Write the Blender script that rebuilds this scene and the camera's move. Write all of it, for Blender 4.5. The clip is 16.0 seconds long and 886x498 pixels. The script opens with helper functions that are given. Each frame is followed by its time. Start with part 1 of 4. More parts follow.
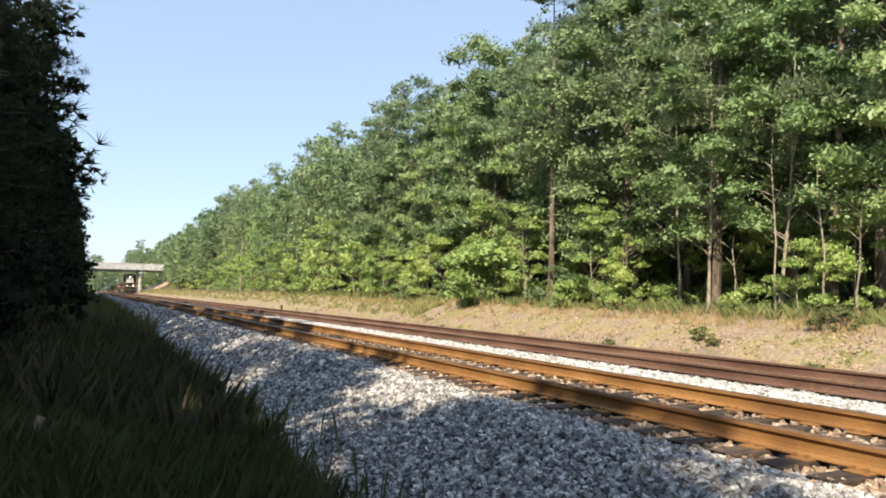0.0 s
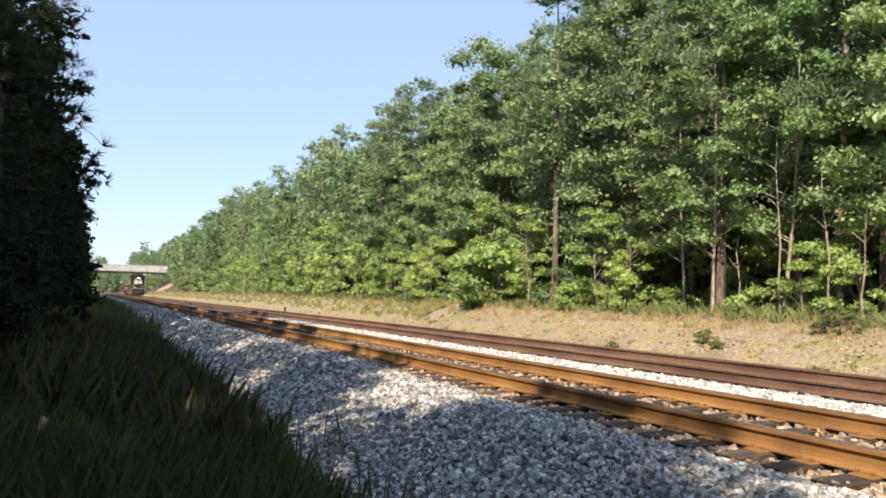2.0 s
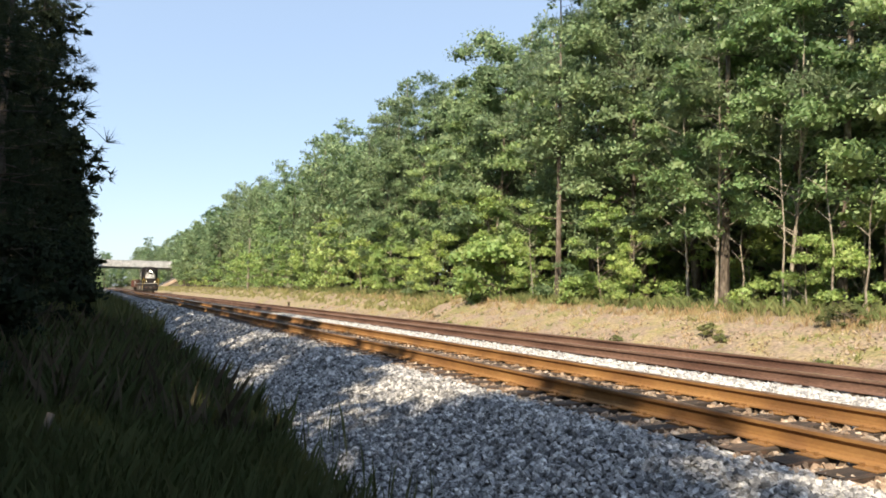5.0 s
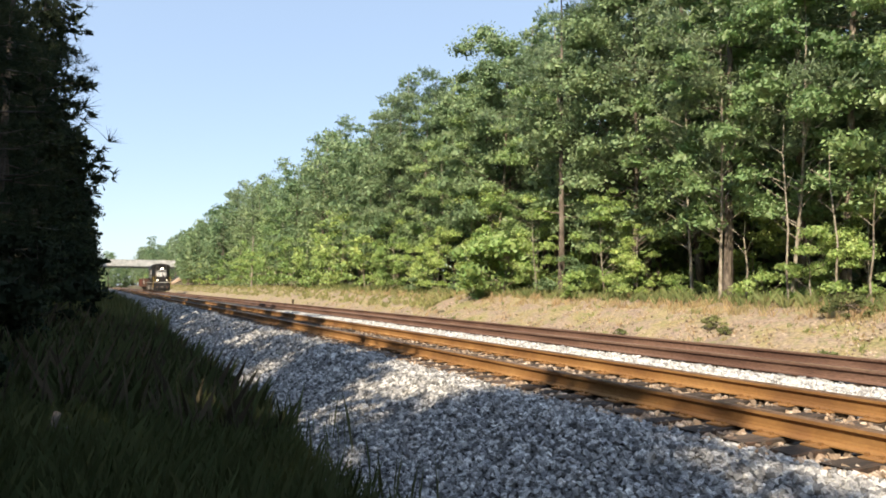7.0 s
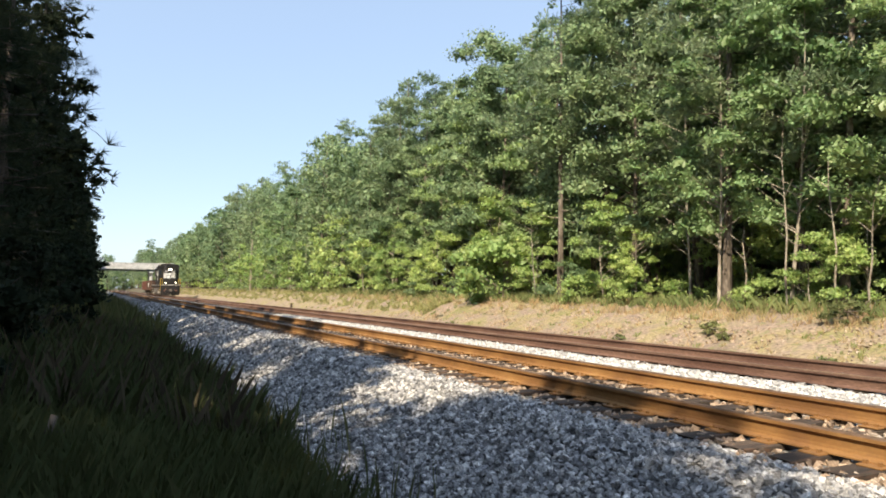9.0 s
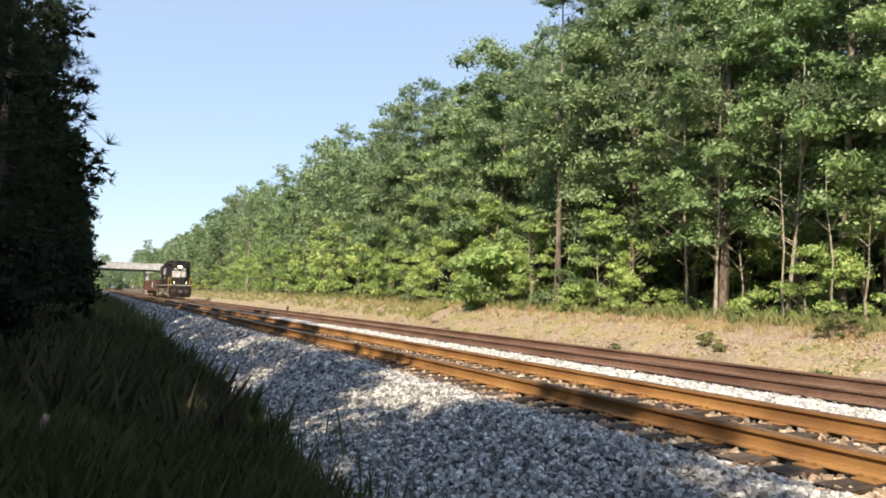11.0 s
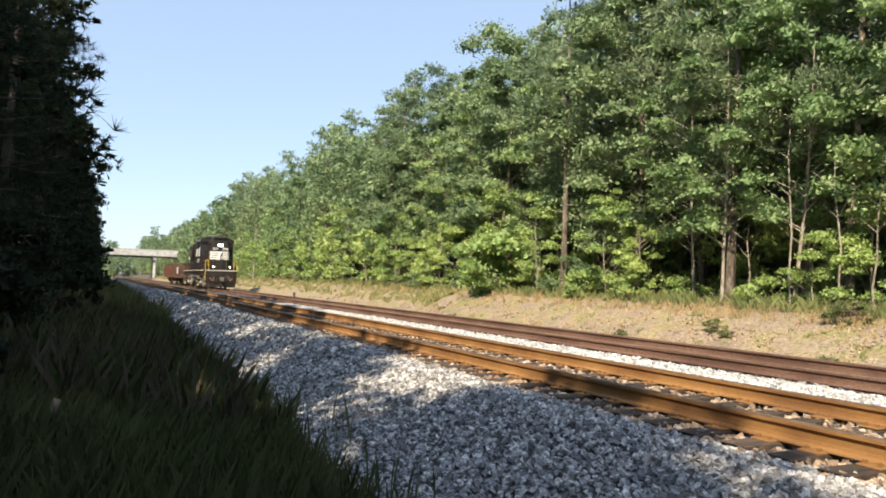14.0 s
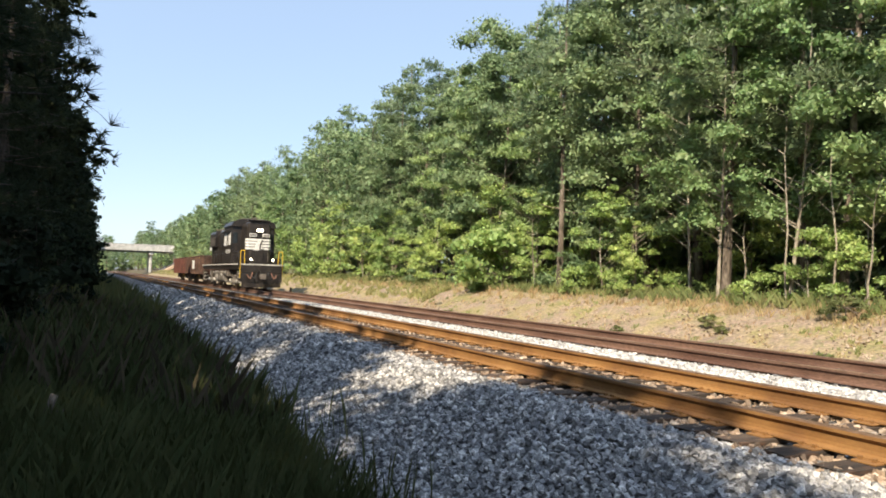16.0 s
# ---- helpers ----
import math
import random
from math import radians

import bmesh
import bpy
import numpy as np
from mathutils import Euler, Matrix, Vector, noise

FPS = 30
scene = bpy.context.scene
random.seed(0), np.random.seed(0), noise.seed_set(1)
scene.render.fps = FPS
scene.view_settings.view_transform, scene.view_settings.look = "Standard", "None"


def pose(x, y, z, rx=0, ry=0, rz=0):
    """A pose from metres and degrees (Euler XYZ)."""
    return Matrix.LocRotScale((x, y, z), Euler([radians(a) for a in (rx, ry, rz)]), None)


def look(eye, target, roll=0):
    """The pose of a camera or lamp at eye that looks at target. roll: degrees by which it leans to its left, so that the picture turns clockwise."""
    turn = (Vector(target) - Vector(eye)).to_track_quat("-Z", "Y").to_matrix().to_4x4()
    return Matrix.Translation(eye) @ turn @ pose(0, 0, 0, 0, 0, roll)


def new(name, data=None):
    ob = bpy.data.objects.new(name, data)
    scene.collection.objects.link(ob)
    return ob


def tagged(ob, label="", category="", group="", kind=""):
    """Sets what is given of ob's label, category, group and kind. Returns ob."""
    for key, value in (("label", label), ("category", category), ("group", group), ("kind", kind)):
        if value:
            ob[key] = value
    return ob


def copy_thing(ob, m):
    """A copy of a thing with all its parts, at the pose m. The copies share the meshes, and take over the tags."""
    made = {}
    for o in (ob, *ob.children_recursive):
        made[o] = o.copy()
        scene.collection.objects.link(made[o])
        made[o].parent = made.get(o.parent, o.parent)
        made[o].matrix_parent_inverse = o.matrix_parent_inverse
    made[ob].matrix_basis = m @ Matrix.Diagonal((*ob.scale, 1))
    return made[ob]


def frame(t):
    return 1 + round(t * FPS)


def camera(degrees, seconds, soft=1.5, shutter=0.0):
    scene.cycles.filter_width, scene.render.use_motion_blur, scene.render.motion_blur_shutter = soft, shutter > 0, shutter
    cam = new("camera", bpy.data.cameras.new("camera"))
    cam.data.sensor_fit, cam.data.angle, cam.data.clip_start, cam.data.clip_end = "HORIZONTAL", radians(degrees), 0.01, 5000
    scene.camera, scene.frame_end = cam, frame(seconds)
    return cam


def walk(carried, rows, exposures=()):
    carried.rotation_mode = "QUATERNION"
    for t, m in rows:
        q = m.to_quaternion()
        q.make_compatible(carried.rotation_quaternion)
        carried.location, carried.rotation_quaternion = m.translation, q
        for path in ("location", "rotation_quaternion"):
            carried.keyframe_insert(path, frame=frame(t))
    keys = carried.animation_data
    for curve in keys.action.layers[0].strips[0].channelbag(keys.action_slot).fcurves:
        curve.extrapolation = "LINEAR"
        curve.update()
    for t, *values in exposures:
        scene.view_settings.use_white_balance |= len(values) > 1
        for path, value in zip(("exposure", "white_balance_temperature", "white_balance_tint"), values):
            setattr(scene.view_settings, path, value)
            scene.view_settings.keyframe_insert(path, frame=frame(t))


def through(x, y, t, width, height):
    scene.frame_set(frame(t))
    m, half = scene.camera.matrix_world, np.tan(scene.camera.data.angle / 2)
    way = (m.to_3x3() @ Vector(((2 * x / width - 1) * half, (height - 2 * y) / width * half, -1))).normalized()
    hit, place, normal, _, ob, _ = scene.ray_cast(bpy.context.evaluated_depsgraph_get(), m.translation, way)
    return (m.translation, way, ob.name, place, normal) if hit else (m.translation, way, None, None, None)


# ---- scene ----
import itertools
from functools import lru_cache

# ---------- camera ----------
cam = camera(65.46, 16.0, soft=1.8)
EYE = 1.0923
# seconds, yaw from the track, pitch, roll (degrees), small shifts of the hand (metres)
WALK = [
    (0.0, 27.36, 3.75, 0.94, 0.010, 0.000, 0.000), (0.5, 27.33, 4.02, 0.76, 0.014, 0.004, -0.001),
    (1.0, 27.24, 4.15, 0.78, 0.009, -0.004, 0.006), (1.5, 27.19, 4.02, 1.01, 0.004, 0.003, 0.006),
    (2.0, 27.06, 3.95, 1.07, 0.010, 0.001, -0.004), (2.5, 26.98, 3.84, 1.05, 0.006, 0.004, 0.000),
    (3.0, 27.27, 4.11, 0.83, 0.015, 0.010, 0.003), (3.5, 27.00, 3.95, 0.99, 0.013, 0.005, 0.001),
    (4.0, 26.83, 3.64, 1.25, 0.008, 0.005, -0.001), (6.5, 26.71, 3.19, 0.05, 0.011, 0.001, 0.005),
    (7.0, 26.55, 3.12, 0.20, 0.008, -0.004, -0.007), (7.5, 26.64, 3.26, 0.08, 0.013, 0.000, -0.005),
    (8.0, 26.71, 3.40, 0.16, 0.012, 0.004, 0.002), (8.5, 26.69, 3.43, 0.31, 0.010, 0.000, 0.000),
    (9.0, 26.62, 3.48, 0.45, 0.014, -0.002, -0.003), (11.5, 26.86, 4.01, 1.63, 0.012, 0.009, -0.003),
    (12.0, 26.68, 3.37, 1.60, 0.010, 0.003, 0.001), (12.5, 26.69, 3.83, 1.43, 0.015, 0.001, 0.001),
    (13.0, 26.74, 3.88, 1.51, 0.012, -0.001, 0.001), (13.5, 26.65, 3.29, 1.59, 0.015, -0.010, -0.002),
    (14.0, 26.35, 2.82, 1.56, 0.009, -0.001, -0.004), (14.5, 26.48, 2.61, 1.31, 0.008, 0.000, 0.004),
    (15.0, 26.56, 2.83, 1.39, 0.006, 0.000, 0.000), (15.5, 26.58, 2.70, 1.69, 0.004, -0.007, -0.002),
    (16.0, 26.65, 2.46, 1.67, 0.000, 0.000, 0.000),
]


def aim(yaw, pitch, roll, dx, dy, dz):
    a, b = radians(yaw), radians(pitch)
    eye = Vector((dx, dy, EYE + dz))
    return look(eye, eye + Vector((math.sin(a) * math.cos(b), math.cos(a) * math.cos(b), math.sin(b))), roll)


walk(cam, [(row[0], aim(*row[1:])) for row in WALK])

# ---------- sky and sun ----------
SUN_EL, SUN_AZ = 44.0, 228.0          # height over the horizon; compass angle from +y towards +x
scene.view_settings.exposure = 1.15
world = bpy.data.worlds.new("sky")
scene.world = world
world.use_nodes = True
wn = world.node_tree.nodes
sky = wn.new("ShaderNodeTexSky")
sky.sky_type, sky.sun_disc = "NISHITA", False
sky.sun_elevation, sky.sun_rotation = radians(SUN_EL), radians(SUN_AZ)
sky.air_density, sky.dust_density, sky.ozone_density = 1.0, 0.8, 0.3
wn["Background"].inputs["Strength"].default_value = 0.105
haze = wn.new("ShaderNodeMix")
haze.data_type = "RGBA"
haze.inputs["Factor"].default_value = 0.6
haze.inputs["B"].default_value = (2.55, 3.26, 4.34, 1)      # pale summer haze over the clear sky
world.node_tree.links.new(sky.outputs[0], haze.inputs["A"])
world.node_tree.links.new(haze.outputs["Result"], wn["Background"].inputs["Color"])
lamp = bpy.data.lights.new("sun", "SUN")
lamp.energy, lamp.angle, lamp.color = 3.42, radians(0.6), (1.0, 0.862, 0.655)
sun = new("sun", lamp)
az, el = radians(SUN_AZ), radians(SUN_EL)
to_sun = Vector((math.sin(az) * math.cos(el), math.cos(az) * math.cos(el), math.sin(el)))
sun.matrix_world = look(to_sun * 100, (0, 0, 0))

# ---------- materials ----------


def material(name, stops, scale=3.0, detail=6.0, rough=0.85, metal=0.0, bump=0.3, bump_scale=40.0, bump_dist=0.02,
             vary="", spread=0.25, fine=0.35, stretch=(1, 1, 1), leaf=0.0, coat=0.0, dirt=None, dirt_amount=0.5):
    """A noise-coloured surface: stops of colour over broad noise, a finer noise over it, relief; vary: 'object' or 'island'."""
    m = bpy.data.materials.new(name)
    m.use_nodes = True
    nt = m.node_tree
    n, l = nt.nodes, nt.links
    bsdf = n["Principled BSDF"]
    bsdf.inputs["Roughness"].default_value = rough
    bsdf.inputs["Metallic"].default_value = metal
    tc = n.new("ShaderNodeTexCoord")
    mp = n.new("ShaderNodeMapping")
    mp.inputs["Scale"].default_value = stretch
    l.new(tc.outputs["Object"], mp.inputs["Vector"])
    broad = n.new("ShaderNodeTexNoise")
    broad.inputs["Scale"].default_value, broad.inputs["Detail"].default_value = scale, detail
    l.new(mp.outputs[0], broad.inputs["Vector"])
    ramp = n.new("ShaderNodeValToRGB")
    while len(ramp.color_ramp.elements) < len(stops):
        ramp.color_ramp.elements.new(0.5)
    for e, (p, c) in zip(ramp.color_ramp.elements, stops):
        e.position, e.color = p, (*c, 1)
    l.new(broad.outputs["Fac"], ramp.inputs[0])
    colour = ramp.outputs[0]
    small = n.new("ShaderNodeTexNoise")
    small.inputs["Scale"].default_value, small.inputs["Detail"].default_value = bump_scale, 5
    l.new(mp.outputs[0], small.inputs["Vector"])
    if fine:
        mr = n.new("ShaderNodeMapRange")
        mr.inputs["From Min"].default_value, mr.inputs["From Max"].default_value = 0.3, 0.7
        mr.inputs["To Min"].default_value, mr.inputs["To Max"].default_value = 1 - fine, 1 + fine
        l.new(small.outputs["Fac"], mr.inputs["Value"])
        hsv = n.new("ShaderNodeHueSaturation")
        l.new(mr.outputs[0], hsv.inputs["Value"])
        l.new(colour, hsv.inputs["Color"])
        colour = hsv.outputs[0]
    if dirt:
        spots = n.new("ShaderNodeTexNoise")
        spots.inputs["Scale"].default_value, spots.inputs["Detail"].default_value = scale * 4.3, 8
        l.new(mp.outputs[0], spots.inputs["Vector"])
        sr = n.new("ShaderNodeMapRange")
        sr.inputs["From Min"].default_value, sr.inputs["From Max"].default_value = 0.52, 0.68
        sr.inputs["To Max"].default_value = dirt_amount
        l.new(spots.outputs["Fac"], sr.inputs["Value"])
        mix = n.new("ShaderNodeMix")
        mix.data_type = "RGBA"
        l.new(sr.outputs[0], mix.inputs["Factor"])
        l.new(colour, mix.inputs["A"])
        mix.inputs["B"].default_value = (*dirt, 1)
        colour = mix.outputs["Result"]
    if vary:
        if vary == "object":
            src = n.new("ShaderNodeObjectInfo").outputs["Random"]
        else:
            src = n.new("ShaderNodeNewGeometry").outputs["Random Per Island"]
        vr = n.new("ShaderNodeMapRange")
        vr.inputs["To Min"].default_value, vr.inputs["To Max"].default_value = 1 - spread, 1 + spread
        l.new(src, vr.inputs["Value"])
        h2 = n.new("ShaderNodeHueSaturation")
        l.new(vr.outputs[0], h2.inputs["Value"])
        if leaf:
            hr = n.new("ShaderNodeMapRange")
            hr.inputs["To Min"].default_value, hr.inputs["To Max"].default_value = 0.475, 0.515
            wob = n.new("ShaderNodeMath")
            wob.operation = "FRACT"
            mul = n.new("ShaderNodeMath")
            mul.operation, mul.inputs[1].default_value = "MULTIPLY", 7.31
            l.new(src, mul.inputs[0])
            l.new(mul.outputs[0], wob.inputs[0])
            l.new(wob.outputs[0], hr.inputs["Value"])
            l.new(hr.outputs[0], h2.inputs["Hue"])
        l.new(colour, h2.inputs["Color"])
        colour = h2.outputs[0]
        if leaf:
            # each plant has its own tone
            own = n.new("ShaderNodeObjectInfo")
            tone, shade = n.new("ShaderNodeMapRange"), n.new("ShaderNodeMapRange")
            tone.inputs["To Min"].default_value, tone.inputs["To Max"].default_value = 0.470, 0.503
            shade.inputs["To Min"].default_value, shade.inputs["To Max"].default_value = 1.36, 0.94
            h3 = n.new("ShaderNodeHueSaturation")
            h3.inputs["Saturation"].default_value = 0.84
            l.new(own.outputs["Random"], tone.inputs["Value"])
            l.new(own.outputs["Random"], shade.inputs["Value"])
            l.new(tone.outputs[0], h3.inputs["Hue"])
            l.new(shade.outputs[0], h3.inputs["Value"])
            l.new(colour, h3.inputs["Color"])
            colour = h3.outputs[0]
    l.new(colour, bsdf.inputs["Base Color"])
    if coat:
        bsdf.inputs["Coat Weight"].default_value = coat
    if bump:
        bp = n.new("ShaderNodeBump")
        bp.inputs["Strength"].default_value, bp.inputs["Distance"].default_value = bump, bump_dist
        l.new(small.outputs["Fac"], bp.inputs["Height"])
        l.new(bp.outputs[0], bsdf.inputs["Normal"])
    if leaf:
        tr = n.new("ShaderNodeBsdfTranslucent")
        l.new(colour, tr.inputs["Color"])
        ms = n.new("ShaderNodeMixShader")
        ms.inputs[0].default_value = leaf
        l.new(bsdf.outputs[0], ms.inputs[1])
        l.new(tr.outputs[0], ms.inputs[2])
        l.new(ms.outputs[0], n["Material Output"].inputs["Surface"])
    return m


def plain(name, c, rough=0.6, metal=0.0, glow=0.0):
    m = bpy.data.materials.new(name)
    m.use_nodes = True
    b = m.node_tree.nodes["Principled BSDF"]
    b.inputs["Base Color"].default_value = (*c, 1)
    b.inputs["Roughness"].default_value, b.inputs["Metallic"].default_value = rough, metal
    if glow:
        b.inputs["Emission Color"].default_value, b.inputs["Emission Strength"].default_value = (1.0, 0.86, 0.62, 1), glow
    return m


SOIL = material("soil_and_litter", [(0.3, (0.055, 0.045, 0.025)), (0.5, (0.10, 0.085, 0.045)), (0.7, (0.16, 0.13, 0.07))], 0.6, bump_scale=18, bump_dist=0.05)
VERGE = material("dry_verge", [(0.32, (0.25, 0.225, 0.10)), (0.42, (0.33, 0.265, 0.145)), (0.52, (0.325, 0.25, 0.18)), (0.62, (0.30, 0.225, 0.175)), (0.74, (0.21, 0.165, 0.115))], 0.8,
                 detail=10, bump_scale=11, bump=1.0, bump_dist=0.06, fine=0.4, dirt=(0.21, 0.225, 0.075), dirt_amount=0.6)
# Bed colour darkened so that gaps between the stones look shaded.
BALLAST = material("ballast_bed", [(0.35, (0.035, 0.034, 0.034)), (0.5, (0.12, 0.117, 0.113)), (0.65, (0.36, 0.35, 0.34))], 16, detail=9, bump_scale=26, bump=1.0, bump_dist=0.05, fine=0.5)
# Granite darkened somewhat to carry the shade on the near shoulder.
STONE = material("crushed_granite", [(0.35, (0.17, 0.168, 0.174)), (0.5, (0.35, 0.342, 0.335)), (0.65, (0.57, 0.55, 0.52))], 9, vary="island", spread=0.68, bump_scale=90, bump_dist=0.006, rough=0.8)
# Brighter copy for the white strip between the tracks, its sunlight in the colour.
STONE_PALE = material("sunlit_pale_granite", [(0.35, (0.34, 0.335, 0.335)), (0.5, (0.50, 0.488, 0.475)), (0.65, (0.64, 0.62, 0.59))], 9, vary="island", spread=0.4, bump_scale=90, bump_dist=0.006, rough=0.8)
STONE_RUSTY = material("rust_stained_granite", [(0.35, (0.22, 0.15, 0.10)), (0.5, (0.36, 0.26, 0.18)), (0.65, (0.50, 0.42, 0.34))], 6, vary="island", spread=0.5, bump_scale=90, bump_dist=0.006, rough=0.85)
STONE_TAN = material("tan_bank_gravel", [(0.35, (0.26, 0.19, 0.13)), (0.6, (0.42, 0.34, 0.26))], 6, vary="island", spread=0.4, bump_scale=90, bump_dist=0.006, rough=0.9)
RUST = material("rusty_rail", [(0.35, (0.19, 0.092, 0.032)), (0.5, (0.275, 0.14, 0.046)), (0.65, (0.34, 0.185, 0.065))], 2.2, bump_scale=55, bump=0.12, bump_dist=0.004, rough=0.75, fine=0.12,
                dirt=(0.20, 0.09, 0.04), dirt_amount=0.3, stretch=(1, 0.5, 1))
RUST_DARK = material("brown_rail", [(0.35, (0.115, 0.06, 0.042)), (0.6, (0.19, 0.11, 0.078))], 2.2, bump_scale=55, bump=0.25, bump_dist=0.004, rough=0.7, stretch=(1, 0.3, 1))
RAILTOP = material("worn_rail_head", [(0.35, (0.16, 0.095, 0.06)), (0.6, (0.26, 0.17, 0.11))], 3, bump_scale=60, bump=0.1, rough=0.5, metal=0.35, stretch=(1, 0.2, 1))
TIE = material("creosoted_wood", [(0.35, (0.035, 0.026, 0.020)), (0.6, (0.085, 0.062, 0.045))], 5, vary="object", spread=0.35, dirt=(0.17, 0.085, 0.045), dirt_amount=0.7, bump_scale=40, bump_dist=0.012, stretch=(0.25, 2, 1))
BARK = material("pine_bark", [(0.35, (0.085, 0.066, 0.05)), (0.5, (0.165, 0.13, 0.10)), (0.65, (0.28, 0.235, 0.19))], 4, bump_scale=16, bump=0.9, bump_dist=0.04, stretch=(1, 1, 0.35), vary="object", spread=0.3)
# Copy of the pine bark with the near wood's shade in its colour.
BARK_SHADED = material("shaded_pine_bark", [(0.35, (0.035, 0.028, 0.022)), (0.6, (0.075, 0.058, 0.045))], 4, bump_scale=16, bump=0.8, bump_dist=0.03, stretch=(1, 1, 0.35))
BARK_PALE = material("pale_bark", [(0.35, (0.22, 0.18, 0.14)), (0.6, (0.42, 0.37, 0.30))], 4, bump_scale=16, bump=0.6, bump_dist=0.02, stretch=(1, 1, 0.35))


def leaves(name, dark, mid, light, rough=0.48, gloss=0.5, spread=0.28, through=0.30):
    m = material(name, [(0.32, dark), (0.5, mid), (0.68, light)], 0.55, detail=4, rough=rough, bump=0, vary="island", spread=spread, fine=0, leaf=through)
    m.node_tree.nodes["Principled BSDF"].inputs["Specular IOR Level"].default_value = gloss
    return m


LEAF = leaves("broad_leaves", (0.092, 0.168, 0.066), (0.165, 0.275, 0.108), (0.23, 0.35, 0.15), 0.55, 0.35)
LEAF_LIGHT = leaves("sunlit_young_leaves", (0.135, 0.25, 0.066), (0.21, 0.35, 0.105), (0.28, 0.425, 0.15))
LEAF_YOUNG = leaves("bright_sapling_leaves", (0.165, 0.30, 0.055), (0.245, 0.405, 0.08), (0.32, 0.475, 0.11))
NEEDLE = leaves("pine_needles", (0.10, 0.168, 0.076), (0.158, 0.25, 0.108), (0.22, 0.325, 0.145))
# Needle colour darkened: the shade of the wood beside the camera is put into it.
FOLIAGE_SHADED = leaves("shaded_evergreen_foliage", (0.012, 0.021, 0.010), (0.018, 0.032, 0.014), (0.028, 0.045, 0.018), 0.8, 0.15)
GRASS = leaves("verge_grass", (0.094, 0.118, 0.040), (0.110, 0.140, 0.046), (0.130, 0.150, 0.054), 0.9, 0.08, 0.08, 0.5)
GRASS_GREEN = leaves("wood_edge_grass", (0.13, 0.18, 0.05), (0.19, 0.25, 0.07), (0.26, 0.29, 0.09), 0.7, 0.2)
GRASS_BROWN = leaves("dead_brown_stems", (0.07, 0.058, 0.034), (0.11, 0.09, 0.05), (0.16, 0.13, 0.075), 0.9, 0.1)
BUSH = leaves("olive_bush_leaves", (0.11, 0.14, 0.045), (0.16, 0.20, 0.06), (0.22, 0.25, 0.085), 0.7, 0.2)
GRASS_YELLOW = leaves("yellowing_grass", (0.24, 0.26, 0.08), (0.36, 0.36, 0.11), (0.29, 0.32, 0.09))
STRAW = leaves("dry_grass", (0.33, 0.26, 0.10), (0.44, 0.35, 0.14), (0.30, 0.29, 0.10))
CONCRETE = material("weathered_concrete", [(0.35, (0.40, 0.40, 0.38)), (0.5, (0.52, 0.52, 0.50)), (0.65, (0.62, 0.61, 0.58))], 0.7, bump_scale=12, bump_dist=0.01, dirt=(0.27, 0.26, 0.23))
CLAY = material("tan_slope_paving", [(0.35, (0.50, 0.36, 0.25)), (0.6, (0.60, 0.46, 0.34))], 0.8, bump_scale=10)
STEEL_GREY = material("grey_girder_paint", [(0.35, (0.20, 0.23, 0.22)), (0.6, (0.30, 0.33, 0.32))], 0.8, rough=0.5)

# ---------- mesh helpers ----------


def mesh_ob(name, verts, faces, mat, parent=None, smooth=False, mats=None, index=None):
    me = bpy.data.meshes.new(name)
    me.from_pydata([tuple(v) for v in verts] if not isinstance(verts, np.ndarray) else verts.tolist(), [], faces if not isinstance(faces, np.ndarray) else faces.tolist())
    for m in (mats or [mat]):
        me.materials.append(m)
    if index is not None:
        me.polygons.foreach_set("material_index", index)
    if smooth:
        me.polygons.foreach_set("use_smooth", [True] * len(me.polygons))
    me.update()
    ob = new(name, me)
    if parent:
        ob.parent = parent
    return ob


def part(name, bm, mat, parent, label=""):
    me = bpy.data.meshes.new(name)
    bm.normal_update()
    bm.to_mesh(me)
    bm.free()
    me.materials.append(mat)
    ob = new(name, me)
    ob.parent = parent
    if label:
        ob["label"] = label
    return ob


def box(bm, x0, x1, y0, y1, z0, z1, bevel=0.0):
    made = bmesh.ops.create_cube(bm, size=1)["verts"]
    for v in made:
        v.co = Vector(((x0 + x1) / 2 + v.co.x * (x1 - x0), (y0 + y1) / 2 + v.co.y * (y1 - y0), (z0 + z1) / 2 + v.co.z * (z1 - z0)))
    if bevel:
        edges = {e for v in made for e in v.link_edges}
        bmesh.ops.bevel(bm, geom=list(edges), offset=bevel, segments=1, affect="EDGES")
    return bm


def boxes(*specs, bevel=0.0):
    bm = bmesh.new()
    for s in specs:
        box(bm, *s, bevel=bevel)
    return bm


def rod(bm, a, b, r0, r1=None, sides=8, caps=True):
    a, b = Vector(a), Vector(b)
    r1 = r0 if r1 is None else r1
    m = Matrix.Translation((a + b) / 2) @ (b - a).to_track_quat("Z", "Y").to_matrix().to_4x4()
    bmesh.ops.create_cone(bm, cap_ends=caps, segments=sides, radius1=r0, radius2=r1, depth=(b - a).length, matrix=m)
    return bm


def prism(bm, outline, axis, a, b):
    """An outline of 2-D points pushed along an axis from a to b."""
    def at(p, t):
        return {"x": (t, p[0], p[1]), "y": (p[0], t, p[1]), "z": (p[0], p[1], t)}[axis]
    lo = [bm.verts.new(at(p, a)) for p in outline]
    hi = [bm.verts.new(at(p, b)) for p in outline]
    n = len(outline)
    bm.faces.new(lo[::-1])
    bm.faces.new(hi)
    for i in range(n):
        bm.faces.new((lo[i], lo[(i + 1) % n], hi[(i + 1) % n], hi[i]))
    bmesh.ops.recalc_face_normals(bm, faces=bm.faces[:])
    return bm


